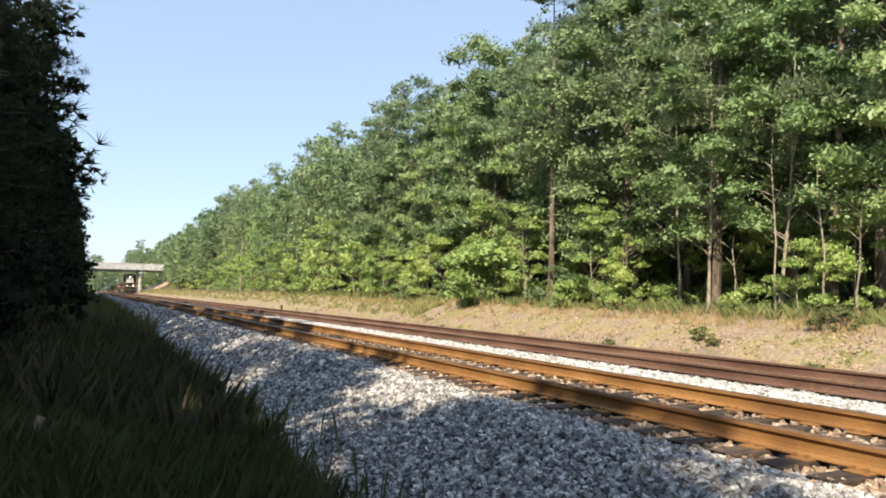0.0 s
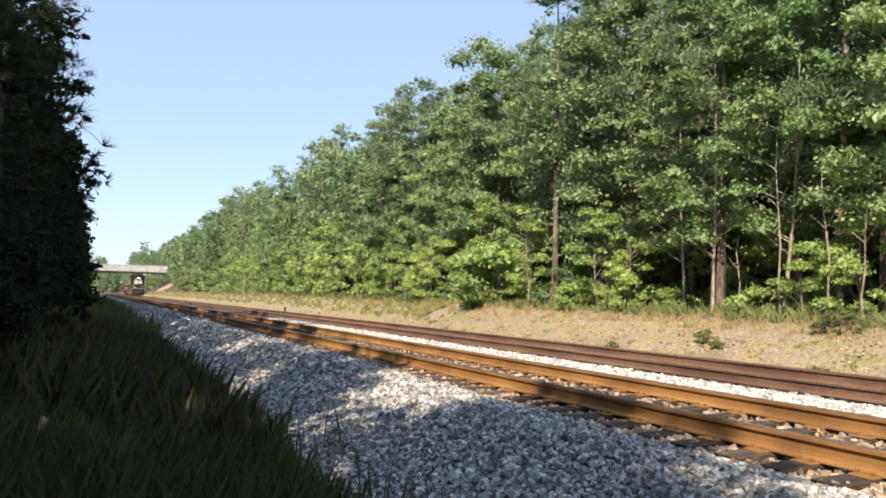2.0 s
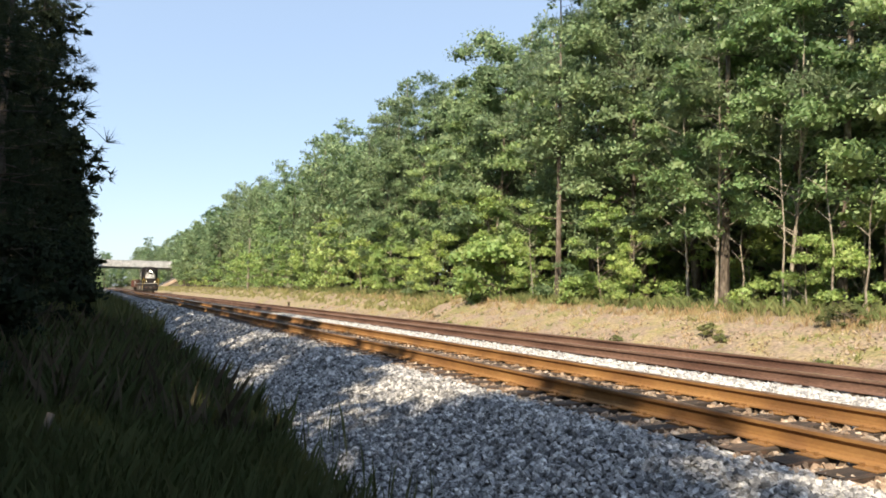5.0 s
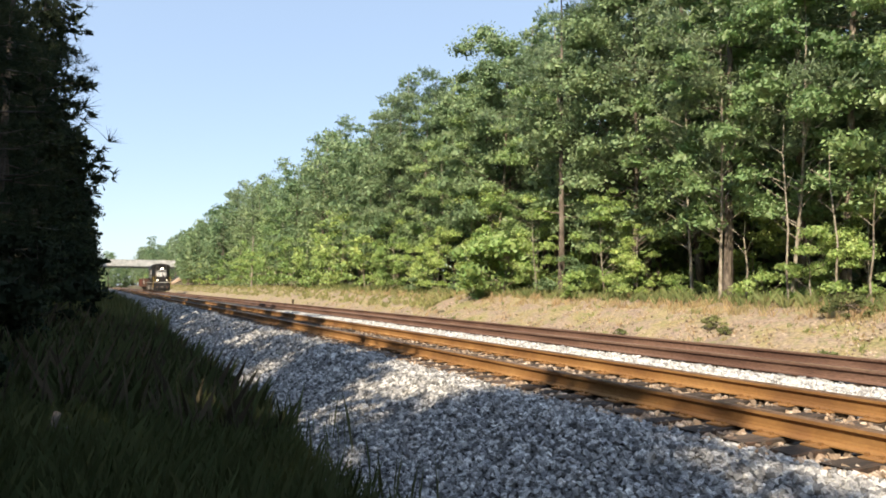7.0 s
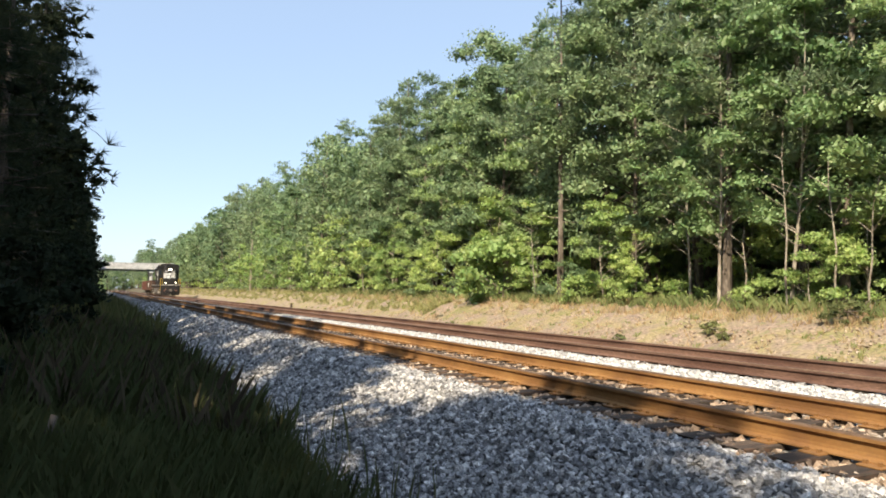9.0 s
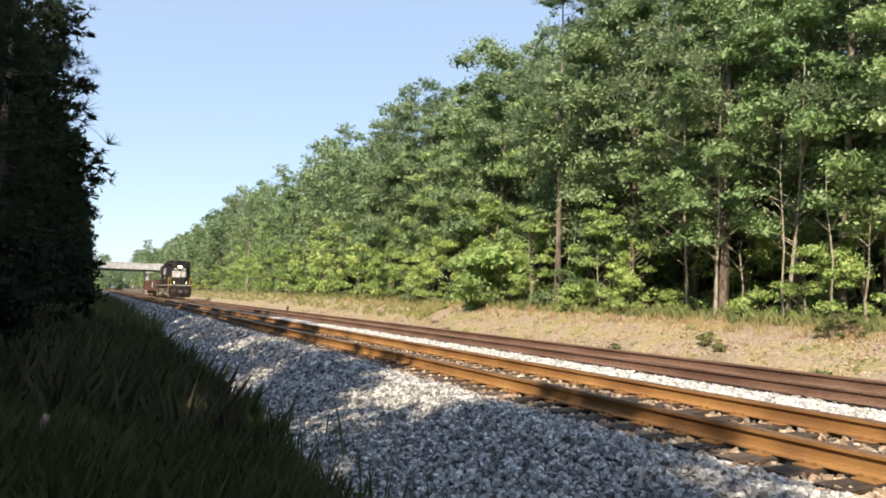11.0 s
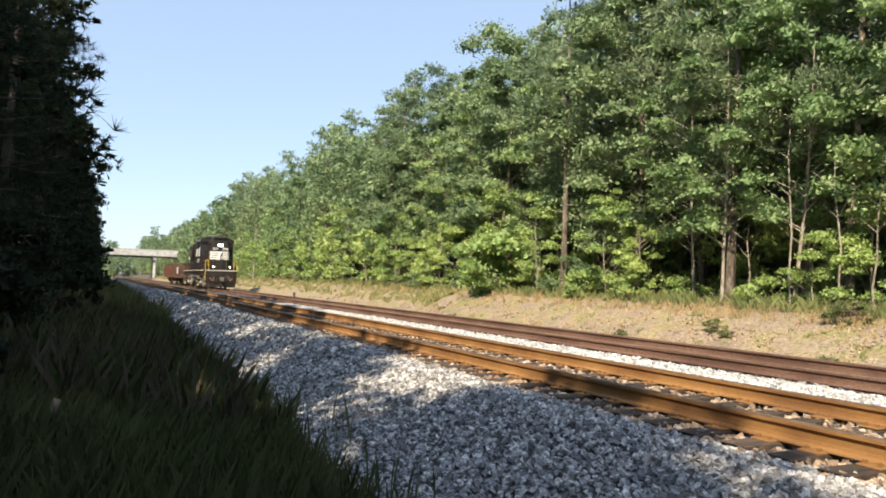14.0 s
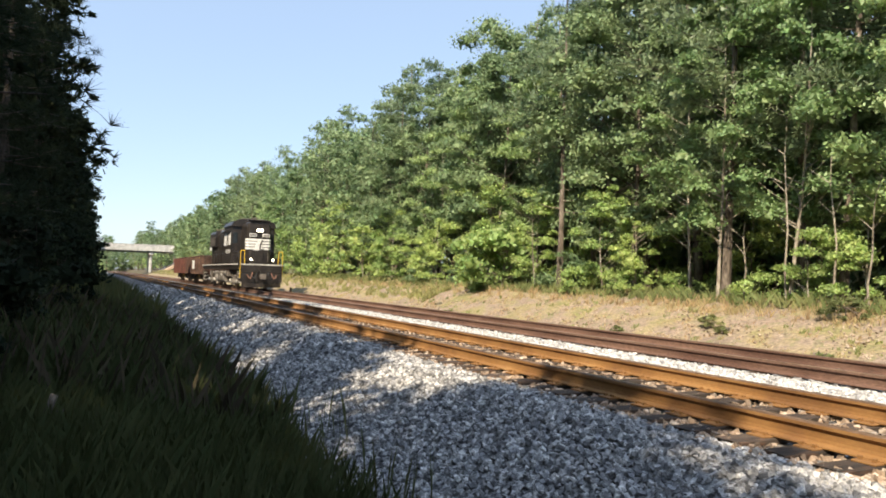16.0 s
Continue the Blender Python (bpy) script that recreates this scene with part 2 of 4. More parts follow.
def thing(name, label, category, m=None, group="", kind=""):
    ob = new(name)
    ob.empty_display_size = 0.2
    if m is not None:
        ob.matrix_basis = m
    return tagged(ob, label, category, group, kind)


# ---------- ground ----------
X_A, X_B, X_C, X_D = 5.358, 6.868, 9.211, 10.721      # rail centres, tops at z = 0
BRIDGE_Y = 250.0


def ground_z(x, y):
    x, y = np.asarray(x, float), np.asarray(y, float)
    z = np.interp(x, [-40, -8, -3, 0, 2.0, 2.5, 4.3, 7.45, 7.65, 8.45, 8.65, 11.9, 12.8, 13.4, 17.0, 22, 60, 300],
                  [0.6, 0.4, -0.1, -0.45, -1.0, -1.0, -0.262, -0.262, -0.19, -0.19, -0.235, -0.235, -0.72, -0.72, 0.42, 0.7, 1.5, 3.0])
    rise = np.clip((x - 13) / 5, 0, 1) * 0.5 * np.clip(y / 60, 0, 1)
    ramp = np.clip(1 - (np.abs(y - BRIDGE_Y) - 7) / 14, 0, 1)
    mound = np.maximum(np.clip((x - 18.5) * 0.5, 0, 7.0), np.clip((-9 - x) * 0.75, 0, 8.0)) * ramp
    return np.maximum(z + rise, np.where(mound > 0.01, mound + z * 0, -9)) 


def grid(name, xs, ys, mat, lift=0.0, rough=0.0, wave=1.0):
    X, Y = np.meshgrid(xs, ys)
    Z = ground_z(X, Y) + lift
    if rough:
        for i in range(Z.shape[0]):
            for j in range(Z.shape[1]):
                Z[i, j] += rough * noise.noise((X[i, j] * wave, Y[i, j] * wave, 3.1))
    nx, ny = len(xs), len(ys)
    v = np.stack([X, Y, Z], -1).reshape(-1, 3)
    i = np.arange(ny - 1)[:, None] * nx + np.arange(nx - 1)[None]
    f = np.stack([i, i + 1, i + nx + 1, i + nx], -1).reshape(-1, 4)
    return mesh_ob(name, v, f, mat, smooth=True)


def ground():
    xs = np.concatenate([[-2500, -900, -300, -120], np.arange(-60, -10, 6), np.arange(-10, 2, 0.8), [2.0, 2.5, 4.3, 7.45, 7.65, 8.45, 8.65, 11.9, 12.8, 13.4], np.arange(14, 24, 0.8), np.arange(25, 60, 5), [90, 200, 500, 1000, 2500]])
    ys = np.concatenate([[-2500, -600, -150, -60], np.arange(-30, 40, 1.5), np.arange(42, 225, 6), np.arange(226, 276, 3), [285, 300, 340, 400, 500, 800, 1500, 3500]])
    tagged(grid("ground", xs, ys, SOIL, -0.07, 0.05, 0.7), "earth bank with leaf litter under the trees", "ground", kind="structure")
    bed = grid("ballast_bed", np.array([1.9, 2.2, 2.5, 2.9, 3.4, 3.9, 4.3, 5, 6, 7, 7.45, 7.65, 8.0, 8.45, 8.65, 9.5, 10.5, 11.4, 11.9, 12.3, 12.8]), np.arange(-20, 420, 1.0), BALLAST, 0.012, 0.02, 1.3)
    tagged(bed, "grey crushed-stone ballast bed under two railway tracks", "ballast", kind="structure")
    verge = grid("grass_verge", np.concatenate([[12.6, 12.9, 13.2], np.arange(13.5, 19.5, 0.4)]), np.concatenate([np.arange(-20, 60, 0.5), np.arange(60, 230, 2.0)]), VERGE, 0.01, 0.13, 0.9)
    tagged(verge, "sunlit bank of dry straw-coloured grass beside the tracks", "grass verge", kind="structure")


ground()

# ---------- railway ----------
RAIL_H = 0.186


def rail_mesh(name, side_mat):
    h = [(-0.076, 0), (0.076, 0), (0.076, 0.012), (0.016, 0.032), (0.0095, 0.06), (0.0095, 0.115), (0.018, 0.138), (0.037, 0.145), (0.037, 0.172), (0.028, 0.186)]
    prof = h + [(-x, z) for x, z in h[::-1][:-2]]
    ys = np.arange(-20, 421, 11.887)
    n = len(prof)
    v, f, mi = [], [], []
    for k, y in enumerate(ys):
        v += [(x, y, z - RAIL_H) for x, z in prof]
    for k in range(len(ys) - 1):
        for i in range(n):
            a, b = k * n + i, k * n + (i + 1) % n
            f.append((a, a + n, b + n, b))
            mi.append(1 if i in (8, 9, 10) else 0)
    me = bpy.data.meshes.new(name)
    me.from_pydata(v, [], f)
    me.materials.append(side_mat)
    me.materials.append(RAILTOP)
    me.polygons.foreach_set("material_index", mi)
    me.update()
    return me


def track(name, label, x_left, side_mat, parts_from, parts_to, plates_to, seed):
    rng = random.Random(seed)
    tr = thing(name, label, "railway track", pose(x_left + 0.755, 0, 0), group="railway tracks")
    me = rail_mesh("rail", side_mat)
    for x in (-0.755, 0.755):
        r = new("rail", me)
        r.parent, r.location = tr, (x, 0, 0)
    tie_me = []
    for k in range(3):
        bm = boxes((-1.30, 1.30, -0.115, 0.115, -0.18, 0), bevel=0.012)
        for v in bm.verts:
            v.co += Vector((rng.uniform(-0.03, 0.03), rng.uniform(-0.01, 0.01), rng.uniform(-0.008, 0.004)))
        t = bpy.data.meshes.new("sleeper")
        bm.to_mesh(t)
        bm.free()
        t.materials.append(TIE)
        tie_me.append(t)
    bm = boxes((-0.18, 0.18, -0.095, 0.095, 0.0, 0.018), bevel=0.005)
    for sx, sy in ((-0.115, 0.06), (0.115, -0.06), (0.115, 0.055), (-0.12, -0.055)):
        box(bm, sx - 0.014, sx + 0.014, sy - 0.014, sy + 0.014, 0.018, 0.045)
    plate = bpy.data.meshes.new("tie_plate")
    bm.to_mesh(plate)
    bm.free()
    plate.materials.append(side_mat)
    far = bmesh.new()
    y = -10.0
    while y < 330:
        top = -RAIL_H - 0.018
        if parts_from < y < parts_to:
            s = new("sleeper", rng.choice(tie_me))
            s.parent = tr
            s.matrix_basis = pose(rng.uniform(-0.04, 0.04), y + rng.uniform(-0.03, 0.03), top + 0.002, 0, rng.uniform(-0.4, 0.4), rng.uniform(-1.5, 1.5))
            if y < plates_to:
                for x in (-0.755, 0.755):
                    p = new("tie_plate", plate)
                    p.parent = s
                    p.matrix_basis = s.matrix_basis.inverted() @ pose(x, s.location.y, top + 0.004, 0, 0, 0)
        else:
            box(far, -1.3, 1.3, y - 0.115, y + 0.115, top - 0.16, top)
        y += 0.495 + rng.uniform(-0.025, 0.025)
    tagged(part("sleeper_row", far, TIE, tr), kind="stuff")
    return tr


track("railway_track", "rusty orange rails on dark wooden sleepers in stone ballast", X_A, RUST, -3, 90, 26, 5)
track("railway_track", "brown rails on dark wooden sleepers, the line the train runs on", X_C, RUST_DARK, 0, 70, 0, 6)
# ---------- road bridge ----------


def bridge():
    b = thing("road_bridge", "pale concrete road bridge spanning the railway on round piers", "bridge", pose(0, BRIDGE_Y, 0))
    x0, x1 = -34.0, 31.0
    part("deck", boxes((x0, x1, -5.4, 5.4, 8.15, 8.45), bevel=0.03), CONCRETE, b)
    for y in (-4.6, -1.55, 1.55, 4.6):
        bm = boxes((x0, x1, y - 0.06, y + 0.06, 7.0, 8.15), (x0, x1, y - 0.22, y + 0.22, 6.92, 7.0), (x0, x1, y - 0.22, y + 0.22, 8.08, 8.149))
        part("girder", bm, STEEL_GREY, b, "grey painted steel girder")
    for y in (-5.75, 5.405):
        bm = boxes((x0, x1, y, y + 0.345, 7.3, 9.3), (x0, x1, y - 0.06, y + 0.41, 9.3, 9.45), bevel=0.03)
        part("parapet", bm, CONCRETE, b)
    bm = bmesh.new()
    prism(bm, [(16.8, -0.6), (18.0, -0.6), (31.0, 6.6), (31.0, 6.9), (29.5, 6.9)], "y", -9.0, 9.0)
    part("slope_paving", bm, CLAY, b, "tan paved slope under the bridge end")
    for x in (15.9, -3.5):
        for y in (-3.8, 0.0, 3.8):
            part("pier", rod(bmesh.new(), (x, y, -1.0), (x, y, 6.2), 0.5, sides=16), CONCRETE, b)
        part("pier_cap", boxes((x - 0.65, x + 0.65, -5.2, 5.2, 6.15, 6.93), bevel=0.04), CONCRETE, b)


bridge()

# ---------- trees ----------


def rand_unit(rs, n):
    d = rs.normal(size=(n, 3))
    return d / np.linalg.norm(d, axis=1, keepdims=True)


def leaf_blades(rs, centres, size, up=0.45, slim=0.6, pointed=True):
    """A leaf at each centre, turned at random, rather flat: a pointed one of two triangles, or a plain one for the distance."""
    n = len(centres)
    nrm = rand_unit(rs, n) * (1 - up) + np.array([0, 0, 1.0]) * up
    nrm /= np.linalg.norm(nrm, axis=1, keepdims=True)
    t = np.cross(nrm, rand_unit(rs, n))
    t /= np.linalg.norm(t, axis=1, keepdims=True)
    b = np.cross(nrm, t)
    s = (size * rs.uniform(0.6, 1.3, n))[:, None]
    if pointed:
        v = np.stack([centres - t * s * 0.5, centres + b * s * slim * 0.5, centres + t * s * 0.5 + nrm * s * 0.1, centres - b * s * slim * 0.5], 1).reshape(-1, 3)
        return v, np.arange(4 * n).reshape(-1, 4)
    v = np.stack([centres - t * s * 0.45 - b * s * slim * 0.5, centres - t * s * 0.35 + b * s * slim * 0.5, centres + t * s * 0.55], 1).reshape(-1, 3)
    return v, np.arange(3 * n).reshape(-1, 3)


def needles(rs, centres, dirs, length, width, pointed=False):
    """Slim needle bunches out of each tuft's centre: single pointed needles, or fans that stand for several."""
    n = len(centres)
    side = np.cross(dirs, rand_unit(rs, n))
    side /= np.linalg.norm(side, axis=1, keepdims=True)
    L = (length * rs.uniform(0.7, 1.2, n))[:, None]
    if pointed:
        v = np.stack([centres - side * width * 0.5, centres + side * width * 0.5, centres + dirs * L], 1).reshape(-1, 3)
        return v, np.arange(3 * n).reshape(-1, 3)
    v = np.stack([centres - side * width * 0.25, centres + dirs * L + side * width * 0.5, centres + dirs * L * 0.9 - side * width * 0.5], 1).reshape(-1, 3)
    return v, np.arange(3 * n).reshape(-1, 3)


def loft(bm, rings):
    """One closed skin over rings of (centre, radius, sides)."""
    made = []
    for c, r, n in rings:
        made.append([bm.verts.new((c[0] + r * math.cos(6.2832 * i / n), c[1] + r * math.sin(6.2832 * i / n), c[2])) for i in range(n)])
    for p, q in zip(made, made[1:]):
        n = len(p)
        for i in range(n):
            bm.faces.new((p[i], p[(i + 1) % n], q[(i + 1) % n], q[i]))


def trunk_bm(rs, height, r, limbs, bend=0.25, sides=8, limb_sides=4):
    """A tapered, slightly bent trunk, and its branches (base height, tip)."""
    bm, br = bmesh.new(), bmesh.new()
    pts = []
    off = rs.uniform(-bend, bend, 2)
    for k in range(7):
        t = k / 6
        pts.append(Vector((off[0] * math.sin(t * 2.5) + rs.uniform(-0.03, 0.03), off[1] * math.sin(t * 2.1) + rs.uniform(-0.03, 0.03), height * t - 0.3 * (k == 0))))
    loft(bm, [(pts[k], r * (1.25 if k == 0 else 1 - 0.86 * k / 6), sides) for k in range(7)])

    def axis(z):
        t = max(0, min(5.999, z / height * 6))
        k = int(t)
        return pts[k].lerp(pts[k + 1], t - k)
    for z, tip in limbs:
        a = axis(z)
        b = Vector(tip)
        w = max(0.010, r * 0.24 * (1 - z / height) + 0.010)
        if limb_sides > 3:
            m = a.lerp(b, 0.5) + Vector((0, 0, -0.05 * (b - a).length))
            rod(br, a, m, w, w * 0.7, limb_sides, caps=False)
            rod(br, m, b, w * 0.7, w * 0.25, limb_sides, caps=False)
        else:
            rod(br, a, b, w, w * 0.3, 3, caps=False)
    return bm, br


def tree_at_origin(name, label, category, trunk, crown_v, crown_f, leaf_mat, bark, group):
    t = thing(name, label, category, group=group)
    part("trunk", trunk[0], bark, t)
    tagged(part("branchwork", trunk[1], bark, t), kind="stuff")
    mesh_ob("crown", crown_v, crown_f, leaf_mat, t)
    return t


def broadleaf(seed, height, base, spread, n_leaf, size, mat, bark, name, label, group, r=0.14, clump=0.75, category="tree", fine=True, clumps=1.9):
    rs = np.random.RandomState(seed)
    n_clump = max(16, int(height * spread * clumps))
    cs, limbs = [], []
    lobe, turn = rs.uniform(0, 6.283, 3), rs.uniform(0.10, 0.22, 3)
    for k in range(n_clump):
        u = (k + rs.uniform()) / n_clump
        a = rs.uniform(0, 2 * math.pi)
        z = base + (height - base) * u
        dome = 0.62 + 0.38 * min(1, u / 0.3) if u < 0.3 else math.sqrt(max(0.02, 1 - ((u - 0.3) / 0.74) ** 2.1))
        uneven = 1 + sum(turn[j] * math.sin((j + 1) * a + lobe[j] + u * 5) for j in range(3))
        q = spread * dome * uneven * math.sqrt(rs.uniform(0.3, 1))
        c = np.array([q * math.cos(a), q * math.sin(a), z])
        cs.append((c, clump * rs.uniform(0.55, 1.25)))
        if fine or k % 2:
            limbs.append((max(0.3, z - q * 0.55 - 0.3), c))
    total = sum(rad ** 2 for _, rad in cs)
    pts, sizes = [], []
    for c, rad in cs:
        per = max(5, int(n_leaf * rad ** 2 / total))
        d = rand_unit(rs, per)
        d[:, 2] = np.where(rs.uniform(0, 1, per) < 0.6, np.abs(d[:, 2]), d[:, 2])
        rr = rs.uniform(0.2, 1.0, per) ** 0.4 * (1 + 0.2 * rs.normal(size=per).clip(-1, 1.2))
        heart = rs.uniform(0, 1, per) < 0.2                # larger leaves fill the inside of the clump
        rr = np.where(heart, rr * 0.5, rr)
        sizes.append(np.where(heart, 2.7 if fine else 1.7, 1.0) * size)
        p = c + d * (rr * rad)[:, None] * np.array([1.28, 1.28, 0.50])
        p[:, 2] -= 0.34 * rad * (d[:, 0] ** 2 + d[:, 1] ** 2)
        pts.append(p)
    v, f = leaf_blades(rs, np.concatenate(pts), np.concatenate(sizes), 0.4, pointed=fine)
    return tree_at_origin(name, label, category, trunk_bm(rs, height * 0.95, r, limbs, 0.3, 8 if fine else 5, 4 if fine else 3), v, f, mat, bark, group)


def pine(seed, height, base, spread, tufts, per, length, width, mat, name, label, group, r=0.2, low_dead=6, fine=True, spray=(0.30, 0.16), bark=BARK, top=0.42, points=False):
    rs = np.random.RandomState(seed)
    limbs, C, Dm, wide = [], [], [], []
    n_limb = max(16, int((height - base) * 3.0))
    m = max(2, int(tufts / n_limb))
    for k in range(n_limb):
        u = (k + rs.uniform()) / n_limb
        z = base + (height - base) * u
        reach = spread * math.sqrt(max(0.05, 1 - (1 + top) * 0.66 * u ** 2.4)) * rs.uniform(0.5, 1.06) * (0.6 + 0.4 * min(1, u * 4))
        a = rs.uniform(0, 2 * math.pi)
        d = np.array([math.cos(a), math.sin(a), rs.uniform(-0.12, 0.3)])
        if fine or k % 2:
            limbs.append((z, np.array([0, 0, z]) + d * reach))
        # flat pads of tufts towards the end of the limb
        pads = [np.array([0, 0, z]) + d * reach * w + rs.normal(size=3) * np.array([0.28, 0.28, 0.1]) * (0.3 + reach * 0.3) for w in (0.35, 0.62, 0.85, 1.0)]
        for j in range(m):
            c = pads[j % len(pads)] + rs.normal(size=3) * np.array([spray[0], spray[0], spray[1] * 0.7])
            dd = rand_unit(rs, per) + d * 0.35 + np.array([0, 0, 0.35])
            dd /= np.linalg.norm(dd, axis=1, keepdims=True)
            inner = j % 5 == 0 and not (points and fine)                              # broad fans under the pad make it dense
            C.append(np.repeat(c[None], per, 0) - np.array([0, 0, 0.12 if inner else 0.0]))
            Dm.append(dd * np.array([1, 1, 0.5]) if inner else dd)
            wide.append(np.full((per, 1), width * (3.6 if inner else 1.0)))
    for k in range(low_dead):
        z = base * rs.uniform(0.45, 1)
        a = rs.uniform(0, 6.28)
        limbs.append((z, np.array([math.cos(a), math.sin(a), rs.uniform(-0.2, 0.3)]) * rs.uniform(0.5, 1.6) + np.array([0, 0, z])))
    v, f = needles(rs, np.concatenate(C), np.concatenate(Dm), length, np.concatenate(wide), points)
    return tree_at_origin(name, label, "pine tree", trunk_bm(rs, height, r, limbs, 0.35, 8 if fine else 5, 4 if fine else 3), v, f, mat, bark, group)


USED = set()


def plant(src, x, y, sc, rng, tilt=2.0):
    """Set a tree down: the built one first, copies after it."""
    m = pose(x, y, float(ground_z(x, y)) - 0.1, rng.uniform(-tilt, tilt), rng.uniform(-tilt, tilt), rng.uniform(0, 360))
    if src.name in USED:
        ob = copy_thing(src, m)
    else:
        USED.add(src.name)
        ob = src
        ob.matrix_basis = m
    ob.scale = (sc, sc, sc)
    return ob


def clear_unused(sources):
    for src in sources:
        if src.name not in USED:
            for o in (*src.children_recursive, src):
                bpy.data.objects.remove(o)


def forest():
    """Three ranges of detail along the line; each kind is built once and then copied."""
    rng = random.Random(11)
    kinds = {}
    W = "wood across the line"
    for tier, (k, s) in {"near": (1.0, 1.0), "mid": (0.25, 1.88), "far": (0.1, 3.0)}.items():
        q = lambda a: int(a * k)
        fine = tier == "near"
        kinds[tier] = {
            "pine": [pine(20 + i, 15.2 + i * 0.9, 5.2 - i * 0.9, 3.1, q(1350), 12, 0.28 * s ** 0.8, 0.042 * s, NEEDLE, "pine_tree", "tall pine with bare lower trunk and green needles", W, 0.145, 4, fine=fine, spray=(0.34, 0.13)) for i in range(3)],
            "broad": [broadleaf(40 + i, 12.3 + i * 1.0, 2.2, 3.0, q(13500), 0.158 * s, LEAF, BARK, "broadleaf_tree", "leafy green broadleaf tree at the wood's edge", W, 0.12, clump=0.80, fine=fine, clumps=1.5) for i in range(3)],
            "light": [broadleaf(50 + i, 11.0 + i * 1.5, 3.0, 2.1, q(9500), 0.15 * s, LEAF_LIGHT, BARK_PALE, "broadleaf_tree", "slim broadleaf tree with pale bark and light green leaves", W, 0.065, 0.62, fine=fine) for i in range(2)],
            "under": [broadleaf(60 + i, 4.6 + i * 1.2, 0.7, 1.9, q(4600), 0.14 * s, LEAF_YOUNG, BARK_PALE, "sapling", "slender sapling with bright green sunlit leaves", "saplings at the wood's edge", 0.045, 0.6, fine=fine) for i in range(3)],
            "shrub": [broadleaf(80 + i, 1.7 + i * 0.5, 0.1, 1.2, q(2000), 0.13 * s, (LEAF_YOUNG, LEAF)[i % 2], BARK_PALE, "shrub", "low green shrub on the bank", "shrubs on the bank", 0.025, 0.45, "shrub", fine=fine) for i in range(2)],
            "fill": [broadleaf(90 + i, 10.0 + i * 2, 0.4, 3.4, q(4200), 0.34 * s, LEAF, BARK, "broadleaf_tree", "leafy green broadleaf tree inside the wood", W, 0.12, 0.9, fine=False) for i in range(2)],
        }

    def row(tier, y0, y1, step, x, kind, sx=0.6, scale=1.0):
        y = y0 + rng.uniform(0, step)
        while y < y1:
            k = rng.choices(list(kind), list(kind.values()))[0]
            out = max(0.0, (y - 165) * 0.10) if 165 < y < 268 else 0.0      # moved aside before the bridge to keep the deck's end in the camera's view
            plant(rng.choice(kinds[tier][k]), x + out + rng.uniform(-sx, sx), y, scale * rng.uniform(0.9, 1.1), rng)
            y += step * rng.uniform(0.7, 1.3)
    # trees that stand out singly at the edge of the wood
    for kind, i, x, y, sc in (("pine", 0, 17.9, 24.4, 0.96), ("pine", 1, 18.4, 16.0, 1.0), ("pine", 2, 19.2, 12.6, 0.97), ("pine", 0, 20.2, 11.8, 1.0), ("light", 0, 18.3, 13.6, 0.92),
                              ("light", 1, 18.8, 17.9, 0.85), ("light", 1, 17.9, 15.9, 0.88), ("under", 1, 18.0, 19.8, 0.5), ("shrub", 0, 17.5, 28.6, 1.75), ("under", 1, 18.6, 31.2, 0.95), ("broad", 2, 20.3, 34.0, 1.04), ("pine", 0, 19.5, 46.6, 0.94), ("under", 2, 18.7, 33.5, 0.8),
                              ("under", 0, 17.9, 12.7, 0.5), ("under", 2, 17.7, 21.2, 0.62), ("under", 1, 17.8, 30.5, 0.6), ("light", 0, 18.9, 10.5, 0.9), ("under", 0, 18.3, 37.5, 0.8), ("shrub", 0, 17.6, 22.6, 0.7)):
        plant(kinds["near"][kind][i], x, y, sc, rng)
    # near
    row("mid", 6, 30, 2.4, 21.4, {"under": 2, "shrub": 1}, 1.0, 0.7)
    row("near", 21, 48, 2.4, 18.0, {"shrub": 3, "under": 3}, 0.5, 0.75)
    row("near", 5, 20, 3.2, 18.7, {"shrub": 3, "under": 1}, 0.5, 0.6)
    row("near", 19, 27, 3.2, 19.8, {"broad": 3, "under": 1, "light": 2}, 0.7, 1.04)
    row("near", 27, 50, 3.2, 19.8, {"broad": 3, "under": 1, "light": 2}, 0.7, 0.90)
    row("near", 5, 27, 3.6, 22.0, {"broad": 2, "pine": 3}, 0.8, 1.06)
    row("near", 27, 48, 3.6, 22.0, {"broad": 2, "pine": 3}, 0.8, 0.90)
    row("mid", 3, 50, 3.0, 24.8, {"pine": 3, "broad": 2}, 0.9, 0.97)
    row("mid", 0, 50, 3.2, 28.5, {"pine": 2, "fill": 2}, 1.2, 1.0)
    row("far", -2, 50, 3.0, 33.0, {"pine": 2, "fill": 3}, 1.5, 1.05)
    row("far", -6, 50, 3.2, 38.0, {"fill": 3, "broad": 1}, 1.5, 1.2)
    row("far", -10, 60, 3.0, 44.0, {"fill": 1}, 1.0, 1.1)
    row("far", -10, 60, 3.0, 49.0, {"fill": 1}, 1.0, 1.2)
    for k in range(36):
        plant(rng.choice(kinds["far"]["fill"] + kinds["far"]["broad"]), -20 + (k // 2) * 3.4 + rng.uniform(-1, 1), 432 + 12 * (k % 2) + rng.uniform(-3, 3), rng.uniform(0.9, 1.25), rng)
    # middle distance
    row("mid", 48, 115, 2.8, 18.2, {"shrub": 2, "under": 3}, 0.6, 0.9)
    row("mid", 48, 115, 3.0, 20.0, {"broad": 3, "pine": 1, "light": 1}, 0.8, 0.96)
    row("mid", 48, 115, 3.8, 23.2, {"pine": 2, "broad": 2}, 1.0, 1.0)
